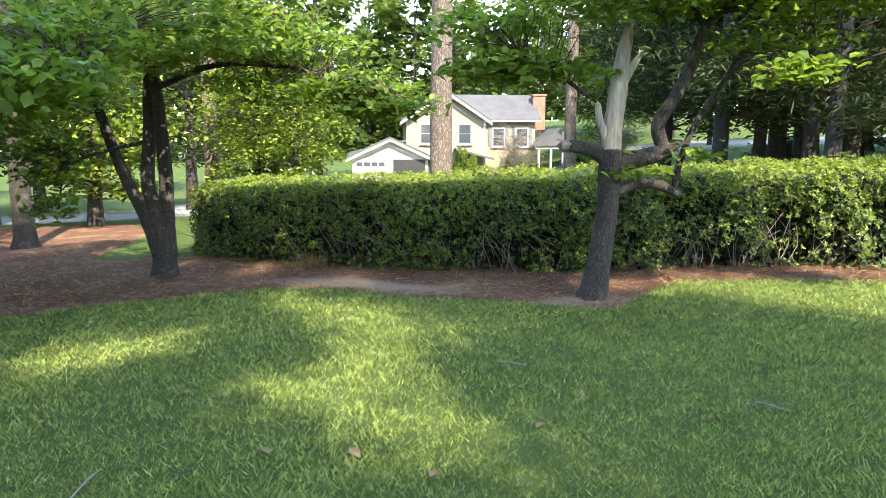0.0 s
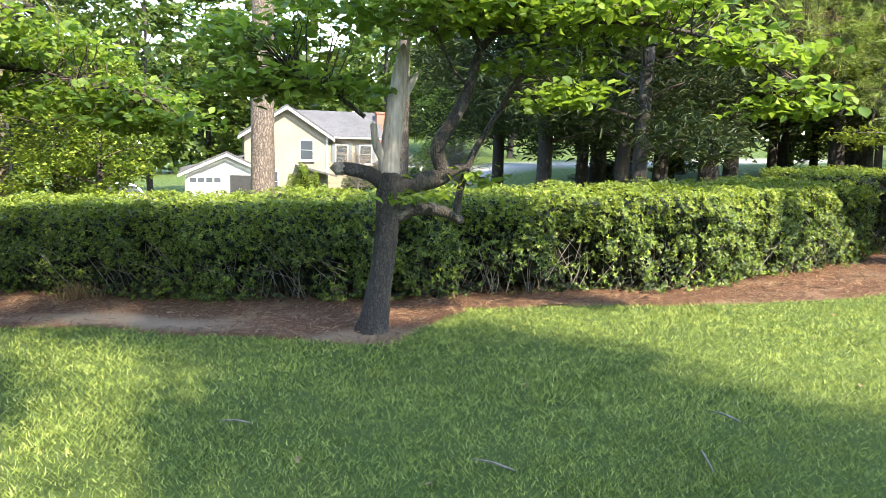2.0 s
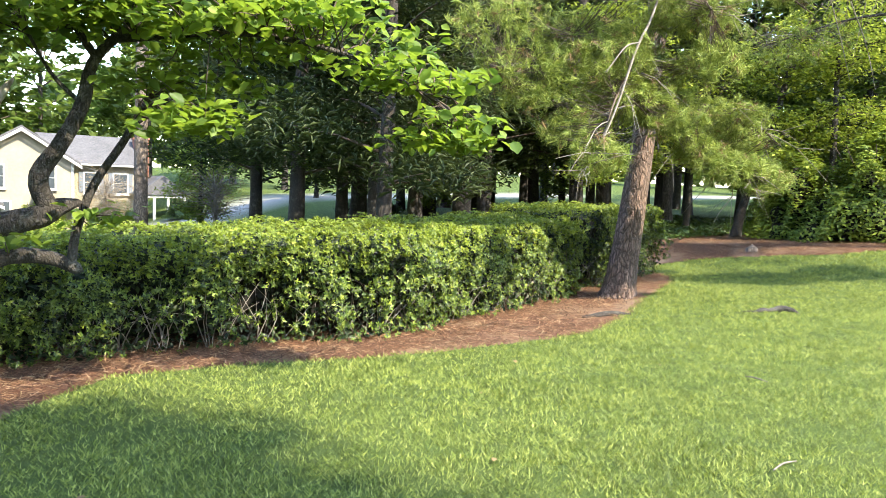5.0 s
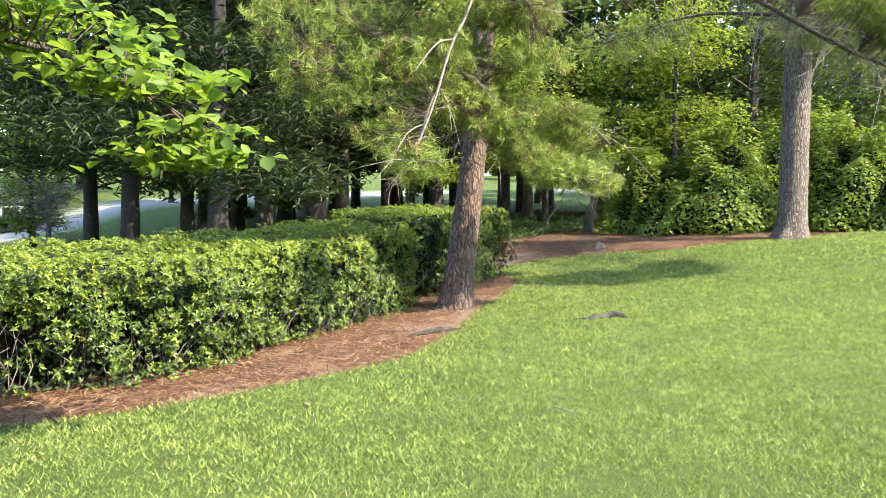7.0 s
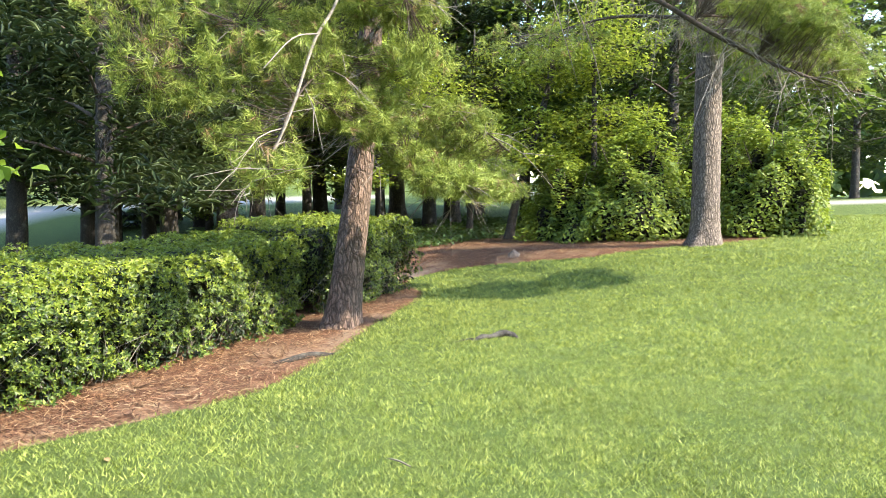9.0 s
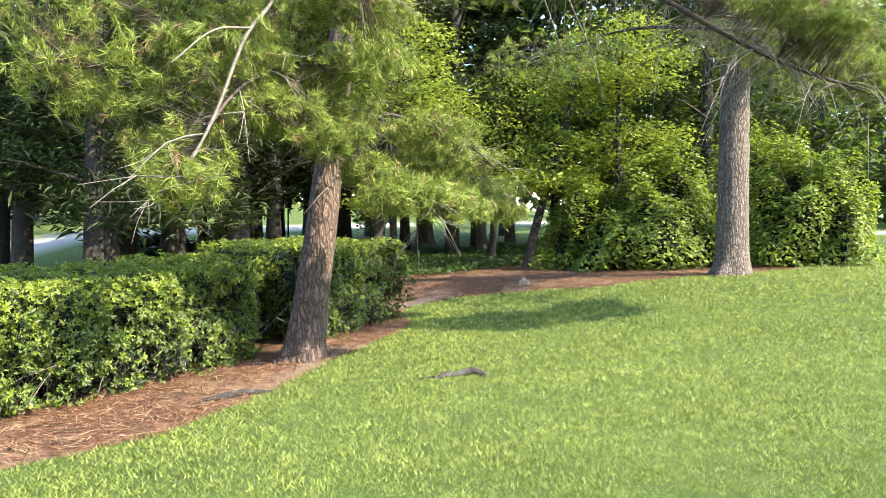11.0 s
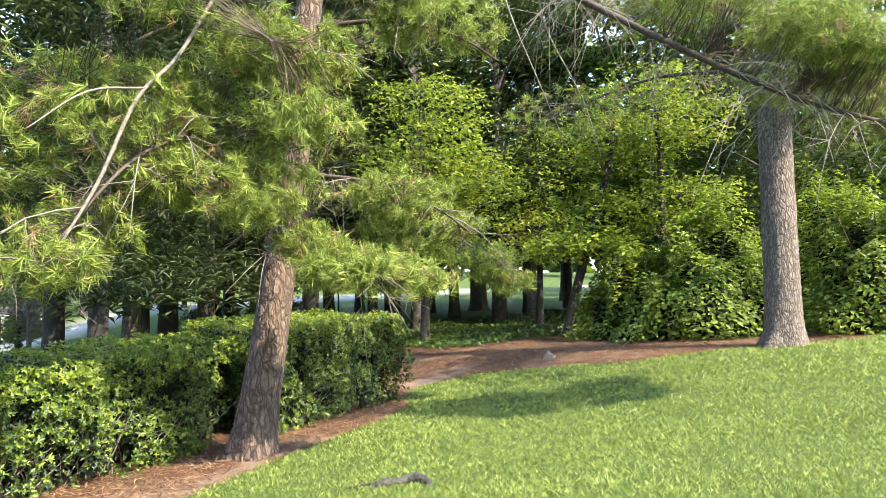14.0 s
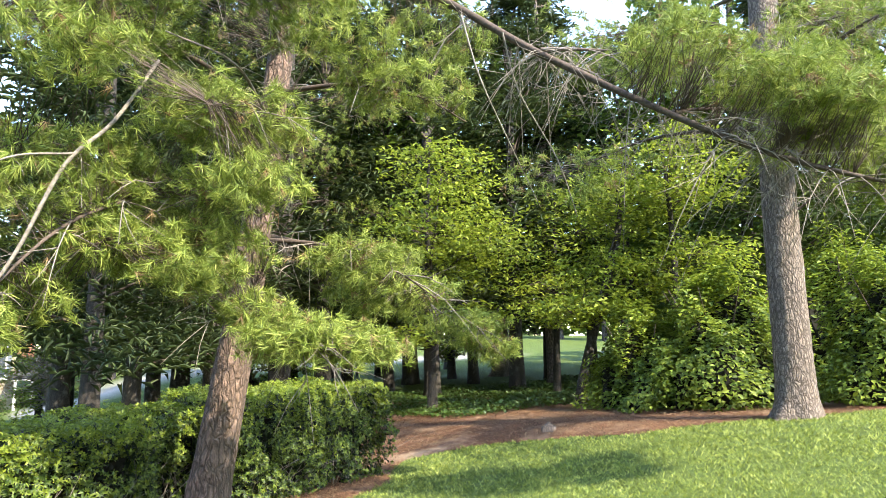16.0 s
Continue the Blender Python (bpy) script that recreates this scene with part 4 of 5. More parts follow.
pine_foliage(ob, P1, [
    (9.95, 6.35, 1.95, 0.75, 0.4, 0.22, 110), (9.6, 6.7, 2.2, 0.4, 0.35, 0.22, 50), (10.5, 6.2, 1.85, 0.45, 0.3, 0.12, 40), (8.5, 7.0, 2.85, 0.9, 0.5, 0.3, 120), (9.0, 6.7, 2.6, 0.5, 0.4, 0.25, 60), (8.0, 7.3, 3.65, 0.9, 0.5, 0.3, 110), (7.3, 6.4, 2.0, 0.4, 0.35, 0.22, 40), (13.1, 8.1, 2.15, 0.7, 0.5, 0.25, 60), (13.6, 8.3, 1.9, 0.5, 0.4, 0.2, 40),
    (9.3, 6.7, 4.05, 0.9, 0.7, 0.3, 120), (9.4, 6.5, 3.4, 0.6, 0.5, 0.25, 60), (10.9, 7.1, 2.8, 0.7, 0.5, 0.3, 80), (11.6, 7.6, 2.5, 0.9, 0.6, 0.3, 90), (8.2, 7.1, 4.9, 1.1, 0.7, 0.35, 110), (11.3, 6.9, 4.8, 0.9, 0.7, 0.3, 90), (9.0, 6.2, 5.5, 1.2, 0.8, 0.4, 120),
    (14.7, 4.0, 4.75, 0.8, 0.6, 0.3, 70), (15.3, 3.5, 3.7, 0.7, 0.5, 0.35, 90), (14.1, 5.4, 5.3, 0.9, 0.6, 0.3, 70), (14.1, 4.0, 4.5, 0.9, 0.6, 0.25, 90), (13.3, 4.5, 4.95, 0.8, 0.6, 0.25, 60), (8.6, 6.8, 7.0, 1.3, 1.1, 0.5, 50), (7.6, 7.4, 5.6, 1.1, 0.8, 0.45, 90), (8.8, 8.2, 6.3, 1.0, 0.9, 0.4, 80), (10.2, 6.6, 5.2, 0.9, 0.7, 0.3, 70), (12.2, 7.4, 5.9, 0.8, 0.7, 0.35, 60), (7.9, 6.3, 4.3, 0.6, 0.5, 0.3, 50), (11.4, 9.8, 7.6, 1.2, 1.1, 0.5, 90), (8.9, 9.8, 8.3, 1.2, 1.1, 0.5, 90), (10.8, 8.3, 10.5, 1.8, 1.8, 1.5, 60), (10.0, 7.4, 6.4, 1.0, 0.8, 0.4, 70),
    (7.0, 7.3, 3.0, 0.8, 0.6, 0.45, 80), (6.6, 7.5, 3.6, 0.7, 0.6, 0.35, 50), (7.6, 7.0, 2.35, 0.6, 0.5, 0.25, 45), (7.9, 6.8, 3.3, 0.7, 0.5, 0.35, 60), (8.9, 7.2, 3.35, 0.8, 0.5, 0.35, 60), (9.3, 6.9, 2.85, 0.6, 0.5, 0.3, 50),
    (14.1, 3.5, 4.2, 0.6, 0.5, 0.2, 80), (15.9, 3.6, 4.2, 0.6, 0.5, 0.2, 70), (14.9, 3.9, 4.2, 0.6, 0.5, 0.2, 80)],
    low, dead=240, more=1.7)
dead_twigs(ob, [local(p, P1) for p in low[10:14]], 170, 1.3, 0.45)
# dead grey branches on the lawn side
for p in ([(8.6, 6.6, 4.4, 0.016), (8.25, 6.5, 3.75, 0.017), (7.9, 6.4, 3.3, 0.017), (7.6, 6.4, 2.55, 0.014), (7.25, 6.4, 1.9, 0.009)], [(7.95, 6.4, 3.4, 0.009), (7.5, 6.2, 3.25, 0.007), (7.1, 6.1, 2.9, 0.004)], [(9.9, 7.9, 2.9, 0.02), (9.6, 7.5, 2.7, 0.017), (9.5, 7.3, 2.2, 0.009)], [(10.05, 7.9, 4.6, 0.018), (9.4, 7.0, 4.7, 0.013), (8.6, 6.4, 4.6, 0.007)],
          [(12.3, 6.3, 5.5, 0.013), (12.6, 6.4, 4.9, 0.011), (13.1, 6.3, 4.1, 0.008), (13.3, 6.2, 3.4, 0.005)], [(12.0, 6.7, 5.8, 0.013), (12.1, 6.5, 5.0, 0.01), (12.4, 6.4, 4.3, 0.007), (12.9, 6.4, 3.5, 0.004)]):
    part("dead_branch", tubes("dead_branch", [local(p, P1)], 7, 0.08, 6), M_TWIG, ob, "bare grey dead branch")


def tall_pine(at, r, tall, lean, low_at, label, bark=M_PINE, boughs=16, L=3.2, group="tall pines", near=False):
    """A straight old pine with its boughs high up."""
    at = (at[0], at[1], hz(at[0], at[1]) - 0.05)
    ob = thing("pine_tree", at, label, "tree", group)
    lx, ly = lean
    part("trunk", tubes("trunk", [[(0, 0, 0, r * 1.1), (0.02, 0, 0.5, r * 1.02), (lx * 0.1, ly * 0.1, tall * 0.12, r * 0.95), (lx * 0.4, ly * 0.4, tall * 0.45, r * 0.75), (lx, ly, tall, r * 0.15)]], 28, 0.03, 22, 0.38), bark, ob)
    bs = []
    for i in range(boughs):
        f = i / max(1, boughs - 1)
        z0 = low_at + (tall * 0.92 - low_at) * f
        k = z0 / tall
        a = i * 2.399 + at[0]
        l = L * (1 - 0.6 * f) * RNG.uniform(0.75, 1.2)
        x0, y0 = lx * k, ly * k
        bs.append(([(x0 + at[0], y0 + at[1], z0 + at[2], 0.05), (x0 + at[0] + l * 0.5 * math.cos(a), y0 + at[1] + l * 0.5 * math.sin(a), z0 + at[2] + 0.25, 0.03), (x0 + at[0] + l * math.cos(a), y0 + at[1] + l * math.sin(a), z0 + at[2] - 0.15, 0.008)], 0.3, 0.8))
    if near:
        limbs = [b[0] for b in bs[:12]]
        for p in limbs:
            part("bough", tubes("bough", [local(p, at)], 8, 0.06, 8), M_TWIG_DARK, ob)
        pine_foliage(ob, at, [(p[2][0] * 0.75 + p[1][0] * 0.25, p[2][1] * 0.75 + p[1][1] * 0.25, p[2][2], 1.6, 1.6, 0.5, 66) for p in limbs], limbs, 2, 26, 0.18, 0.0055, 0.15, 150, 1.5)
        bs = bs[12:]
    pine_boughs(ob, at, bs, 0.2, 0.3, 10, 0.1)
    return ob


far_pine = tall_pine((18.3, 6.55), 0.29, 21, (0.5, 0.3), 4.3, "tall straight pine with grey-brown plated bark", boughs=30, L=4.0, near=True)
Q = (18.3, 6.55, hz(18.3, 6.55) - 0.05)
fronts = [[(18.35, 6.55, 5.0, 0.03), (17.7, 6.0, 5.1, 0.02), (16.8, 5.6, 4.8, 0.006)], [(18.4, 6.55, 5.6, 0.03), (17.6, 5.8, 5.9, 0.02), (16.4, 5.3, 5.8, 0.006)], [(18.4, 6.55, 5.4, 0.03), (18.8, 5.8, 5.6, 0.02), (19.4, 5.2, 5.3, 0.006)], [(18.45, 6.6, 6.4, 0.03), (17.9, 5.6, 6.7, 0.02), (17.6, 4.8, 6.6, 0.006)]]
for p in fronts:
    part("bough", tubes("bough", [local(p, Q)], 8, 0.06, 8), M_TWIG_DARK, far_pine)
pine_foliage(far_pine, Q, [(17.5, 5.9, 5.0, 1.1, 0.7, 0.45, 80), (16.8, 5.5, 5.8, 1.2, 0.7, 0.5, 80), (18.8, 5.7, 5.5, 1.0, 0.6, 0.45, 70), (17.8, 5.3, 6.6, 1.4, 0.8, 0.5, 100), (19.4, 5.8, 4.7, 0.9, 0.7, 0.4, 50)], fronts, 2, 26, 0.17, 0.0055, 0.2, 160, 1.3)
tall_pine((0.58, 20.1), 0.33, 22, (0.2, 0), 7.5, "tall pine standing beyond the hedge")
# darker bark carries the shade of neighbouring trees on this trunk
tall_pine((15.2, 20.4), 0.33, 21, (0.2, 0.2), 4.0, "tall pine beyond the hedge, its shade put into darker bark", bark=M_DOGBARK, boughs=26, L=4.0, near=True)
tall_pine((28.5, 26.6), 0.40, 20, (0.2, 0.2), 6.5, "tall pine beside the road")
tall_pine((26.4, 20.8), 0.22, 18, (0, 0.3), 6.5, "slender pale-barked pine in the ivy", boughs=12)
tall_pine((-7.0, 25), 0.25, 19, (0, 0), 7, "pale pine beyond the bed", boughs=12)
# dark bark here too, in place of shade on the trunk
tall_pine((-8.6, 14.9), 0.2, 16, (0.1, 0), 4.5, "pine in the straw bed", bark=M_DOGBARK, boughs=12)
tall_pine((5.7, 25), 0.22, 20, (0.1, 0), 7, "tall pine standing beyond the hedge", boughs=12)
tall_pine((22.7, 32.9), 0.33, 20, (0.2, 0), 6, "tall pine beside the road", boughs=12)

# understorey trees behind the straw bed
UNDER = "understorey trees in the bed"
for at, trunk, blobs, lab in (
    ((20.2, 13.2), [(0, 0, 0, 0.15), (0.15, -0.05, 0.8, 0.13), (0.45, -0.2, 2.0, 0.11), (1.0, -0.5, 4.0, 0.09), (1.3, -0.8, 6.5, 0.05)],
     [(0.6, -0.6, 3.0, 1.6, 1.4, 0.9, 130), (1.2, -0.8, 5.2, 1.8, 1.6, 1.1, 150), (-0.8, -0.6, 2.3, 0.9, 0.9, 0.4, 50)], "dark leaning understorey tree in the straw bed"),
    ((17.8, 16.2), [(0, 0, 0, 0.14), (0.02, 0, 1.2, 0.11), (-0.1, 0, 3, 0.09), (-0.1, 0, 5.5, 0.05), (0, 0, 7.5, 0.02)],
     [(-0.3, -0.6, 4.6, 2.0, 1.7, 1.4, 190), (1.2, -0.6, 4.4, 1.6, 1.5, 1.3, 150), (0.9, -0.8, 2.5, 1.3, 1.0, 0.4, 70), (-1.0, -0.5, 2.0, 0.9, 0.9, 0.3, 40), (0.4, 0, 6.6, 1.8, 1.6, 0.9, 120)], "slender two-stemmed tree with bright layered leaves"),
    ((23.6, 17.6), [(0, 0, 0, 0.13), (0.05, 0, 1.5, 0.11), (0.1, 0, 4, 0.08), (0.2, 0, 7.5, 0.03)],
     [(-0.6, -0.8, 3.2, 1.6, 1.4, 1.0, 130), (0.6, -0.6, 5.4, 2.1, 1.8, 1.4, 190)], "dark-stemmed tree with bright layered leaves"),
    ((21.5, 11.2), [(0, 0, 0, 0.12), (0.1, 0, 1.5, 0.1), (0.2, 0.1, 4, 0.07), (0.2, 0.3, 7.5, 0.03)],
     [(0, 0, 5.6, 2.2, 1.9, 1.2, 190), (0.4, -0.2, 3.4, 1.6, 1.5, 0.8, 100)], "understorey tree over a dark shrub")):
    b = (at[0], at[1], hz(*at) - 0.04)
    limbs = [[(trunk[2][0] + b[0], trunk[2][1] + b[1], trunk[2][2] + b[2], 0.05), ((trunk[2][0] + bl[0]) / 2 + b[0], (trunk[2][1] + bl[1]) / 2 + b[1], (trunk[2][2] + bl[2]) / 2 + 0.3 + b[2], 0.035), (bl[0] + b[0], bl[1] + b[1], bl[2] + b[2], 0.015)] for bl in blobs]
    broadleaf("understorey_tree", b, lab, "tree", [[(p[0] + b[0], p[1] + b[1], p[2] + b[2], p[3]) for p in trunk]], limbs,
              [(bl[0] + b[0], bl[1] + b[1], bl[2] + b[2], *bl[3:]) for bl in blobs], 15, 0.15, M_UNDER, spread=0.24, flat=0.07, group=UNDER)


def shrub(at, rx, ry, tall, n, leaf, mat, label, name="shrub", group=""):
    """A dense rounded bush with leaves all over an uneven surface."""
    b = (at[0], at[1], hz(*at) - 0.03)
    ob = thing(name, b, label, "shrub", group)
    stems = []
    for i in range(9):
        a = i * 0.7
        stems.append([(0.1 * math.cos(a), 0.1 * math.sin(a), 0, 0.03), (rx * 0.3 * math.cos(a), ry * 0.3 * math.sin(a), tall * 0.4, 0.022), (rx * 0.65 * math.cos(a), ry * 0.65 * math.sin(a), tall * 0.75, 0.008)])
    part("stem_growth", tubes("stem_growth", stems, 6, 0.05, 4), M_TWIG_DARK, ob, "", "stuff")
    # near-black lump inside, so the gaps between leaves look shaded
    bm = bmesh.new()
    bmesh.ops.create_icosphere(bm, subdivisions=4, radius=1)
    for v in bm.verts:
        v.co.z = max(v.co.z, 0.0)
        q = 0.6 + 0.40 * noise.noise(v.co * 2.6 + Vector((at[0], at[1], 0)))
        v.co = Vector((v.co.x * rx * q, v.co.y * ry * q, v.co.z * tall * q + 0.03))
    part("shade_core", bm, M_SHADE_CORE, ob, "near-black core for the inner shade")
    n = int(n * 1.6)
    d = rand_dirs(n, 0.35)
    d[:, 2] = np.abs(d[:, 2])
    k = np.array([noise.noise(Vector(v) * 2.6 + Vector((at[0], at[1], 0))) for v in d])
    rad = (0.84 + 0.5 * k) * (1 - np.abs(RNG.normal(0, 0.13, n)))
    P = d * rad[:, None] * [rx, ry, tall]
    P[:, :2] *= (1 + 0.25 * smooth(0.5, 0, P[:, 2:3] / tall))
    P[:, 2] = np.maximum(P[:, 2], 0.05)
    part("leaf_cover", leaf_mesh("leaf_cover", P, unit(d * 0.7 + RNG.normal(0, 0.4, (n, 3)) + [0, 0, 0.8]), leaf * 0.95, 0.55), mat, ob, "", "stuff")
    return ob


shrub((20.6, 9.4), 1.9, 1.6, 3.2, 9000, 0.13, M_SHRUB, "large rounded dark green shrub behind the straw bed")
shrub((19.9, 10.9), 1.3, 1.3, 2.4, 5000, 0.12, M_SHRUB, "rounded dark green shrub behind the straw bed")
shrub((22.3, 12.6), 1.6, 1.6, 2.6, 5000, 0.12, M_SHRUB, "rounded dark green shrub behind the straw bed")
shrub((21.6, 6.3), 1.6, 1.5, 3.0, 8000, 0.12, M_SHRUB, "bright green shrub beside a tall pine")
shrub((24.5, 8.6), 2.0, 1.8, 4.0, 6000, 0.14, M_SHRUB, "tall leafy shrub behind the others")

# ivy under the trees behind the bed
n = 26000
x, y = RNG.uniform(17, 30, n), RNG.uniform(13.5, 22, n)
keep = y > 14.5 + 2.2 * np.sin(x * 0.6) - (x - 20) * 0.35
x, y = x[keep], y[keep]
hgt = 0.12 + 0.16 * (0.5 + 0.5 * np.sin(x * 2.1 + np.sin(y * 1.7)))
P = np.stack([x, y, height(x, y) + hgt * RNG.uniform(0.2, 1.0, len(x))], 1)
tagged(part("ivy", leaf_mesh("ivy", P, unit(RNG.normal(0, 0.4, (len(x), 3)) + [0, -0.2, 1]), 0.10, 0.8), M_IVY), "dark green ivy covering the ground under trees", "ivy", kind="stuff")

# ---- woods beyond ----
def wood_tree(name, label, tall, crown_low, width, n, leaf, mat, dark_trunk=True, cone=False, wide=0.6):
    """A tree seen from afar: trunk, limbs, and a broken crown of leaf clumps."""
    ob = thing(name, (0, 0, -200), label, "tree", "trees beyond the hedge")
    part("trunk", tubes("trunk", [[(0, 0, -0.2, 0.24), (0.05, 0, 1.5, 0.19), (0.1, 0.05, tall * 0.5, 0.13), (0, 0, tall * 0.95, 0.03)]], 12, 0.06, 6, 0.3), M_DOGBARK if dark_trunk else M_PINE, ob)
    blobs, limbs = [], []
    for i in range(22):
        f = i / 21
        z = crown_low + (tall - crown_low) * f
        w = width * ((1 - f) ** 0.8 + 0.06 if cone else math.sin(math.pi * (0.12 + 0.8 * f)) ** 0.7)
        a = i * 2.399
        rr = w * RNG.uniform(0.35, 0.75)
        s = w * RNG.uniform(0.32, 0.52)
        blobs.append((rr * math.cos(a), rr * math.sin(a), z, s, s, s * (0.35 if cone else 0.5), n // (22 * 7)))
        limbs.append([(0, 0, z * 0.85, 0.05), (rr * 0.5 * math.cos(a), rr * 0.5 * math.sin(a), z * 0.95, 0.03), (rr * math.cos(a), rr * math.sin(a), z, 0.01)])
    part("limb_frame", tubes("limb_frame", limbs, 5, 0, 3), M_TWIG_DARK, ob, "", "stuff")
    P, N = leafy(clusters(blobs), 7, 0.14, 0.28)
    part("crown", leaf_mesh("crown", P, N, leaf, wide), mat, ob, "", "stuff")
    return ob


KINDS = [wood_tree("broadleaf_tree", "tall green broadleaf tree in the woods", 13, 2.6, 4.2, 6000, 0.31, M_WOODS),
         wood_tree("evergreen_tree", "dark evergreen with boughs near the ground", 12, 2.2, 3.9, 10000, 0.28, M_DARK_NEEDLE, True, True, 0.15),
         wood_tree("broadleaf_tree", "bright green young tree with low boughs", 8, 1.3, 3.0, 7500, 0.22, M_SHRUB),
         wood_tree("broadleaf_tree", "distant green broadleaf tree in the woods", 13, 2.2, 4.6, 2200, 0.6, M_WOODS)]
# the three trees nearest (-9, 5) are unseen, added to shade the bed
WOODS = [(1, 13.5, 25.0, 1.6), (1, 18.6, 28.0, 1.7), (1, 23.2, 26.0, 1.6), (1, 27.5, 22.0, 1.5), (1, 9.5, 15.6, 1.0), (1, 10.8, 18.6, 1.1), (1, 17.2, 21.8, 1.3), (1, 20.6, 20.4, 1.3), (1, 24.0, 20.0, 1.3), (1, 13.2, 20.2, 1.25), (1, -8.6, 5.3, 0.9), (1, 56, 12, 1.3), (1, 54, 17, 1.3), (1, 61, 8, 1.3), (1, 50, 20, 1.2), (0, -8.8, 3.5, 0.95), (0, -12.5, 7, 1.0), (1, 17.5, 30, 1.2), (1, 19.5, 32, 1.1), (2, 18, 26.5, 0.6), (1, 12.6, 24.5, 1.2), (1, 9.6, 21.5, 1.3), (1, 10.5, 28, 1.3), (1, 15.8, 27, 1.2), (1, 21.5, 28.5, 1.2), (2, 10.5, 36, 0.7), (0, 24.5, 31, 1.2), (0, 30, 33, 1.3), (2, 26, 27, 0.9), (1, 32, 24, 1.2), (0, 34, 19, 1.3), (0, 29, 14, 1.2), (0, 33, 10, 1.3),
         (1, 26.5, 11, 1.1), (0, 25, 24, 1.1), (0, 21, 24, 1.0), (0, 29, 19, 1.1), (0, 36, 28, 1.3), (0, 40, 14, 1.3), (0, -7, 34, 1.1), (2, -5, 23, 0.8), (2, -3.6, 21, 0.6), (1, -9, 30, 1.2), (2, -9.5, 21, 1.0), (0, -14, 24, 1.2), (2, -13, 17, 0.9), (0, -18, 20, 1.2), (1, -16, 32, 1.2), (0, -12, 13, 0.9),
         (0, -2, 66, 1.4), (0, 6, 68, 1.5), (0, 14, 66, 1.4), (0, 20, 62, 1.3), (1, 16, 52, 1.2), (1, 22, 55, 1.2), (0, -10, 62, 1.4), (0, -20, 55, 1.3), (0, -28, 40, 1.3), (0, -26, 28, 1.2), (2, 20, 44, 0.7), (0, 2, 63, 1.4), (0, -6, 58, 1.2),
         (0, 30, 95, 1.5), (0, 40, 92, 1.5), (0, 50, 90, 1.6), (0, 60, 84, 1.5), (0, 70, 76, 1.6), (0, 78, 66, 1.5), (0, 84, 54, 1.6), (0, 88, 42, 1.5), (1, 36, 88, 1.5), (1, 56, 86, 1.5), (1, 74, 70, 1.5),
         (0, 74, 30, 1.4), (0, 76, 20, 1.4), (0, 72, 12, 1.4), (0, 52, 27, 1.2), (0, 46, 24, 1.1), (1, 62, 16, 1.2), (0, 66, 2, 1.3), (0, 60, -10, 1.2),
         (0, -20, -12, 1.2), (0, -12, -18, 1.3), (0, 0, -24, 1.3), (0, 12, -26, 1.3), (0, 26, -24, 1.2), (0, 38, -16, 1.2), (0, -24, 2, 1.1), (0, -22, 10, 1.0)]
for i, (k, x, y, s) in enumerate(WOODS):
    m = pose(x, y, hz(x, y) - 0.05, 0, 0, i * 67 % 360) @ Matrix.Diagonal((s, s, s * (0.9 + 0.2 * ((i * 37) % 10) / 10), 1))
    copy_thing(KINDS[3 if k == 0 and (math.hypot(x - 8, y - 3) > 40 or y < 5 and x < 30) else k], m)
for o in KINDS:
    for c in list(o.children):
        bpy.data.objects.remove(c)
    bpy.data.objects.remove(o)

# far woods that close the view all round
n = 36000
a = RNG.uniform(0, 6.283, n)
r = 118 + RNG.uniform(0, 26, n)
top = 18 + 4 * np.sin(a * 23) + 3 * np.sin(a * 57 + 1) + 2 * np.sin(a * 131)
x, y = 10 + r * np.cos(a), 10 + r * np.sin(a)
P = np.stack([x, y, height(x, y) + top * RNG.uniform(0, 1, n) ** 0.8], 1)
tagged(part("far_woods", leaf_mesh("far_woods", P, rand_dirs(n, 0.4), 2.7, 0.7), M_WOODS), "dark green woods closing the horizon", "woods", kind="stuff")

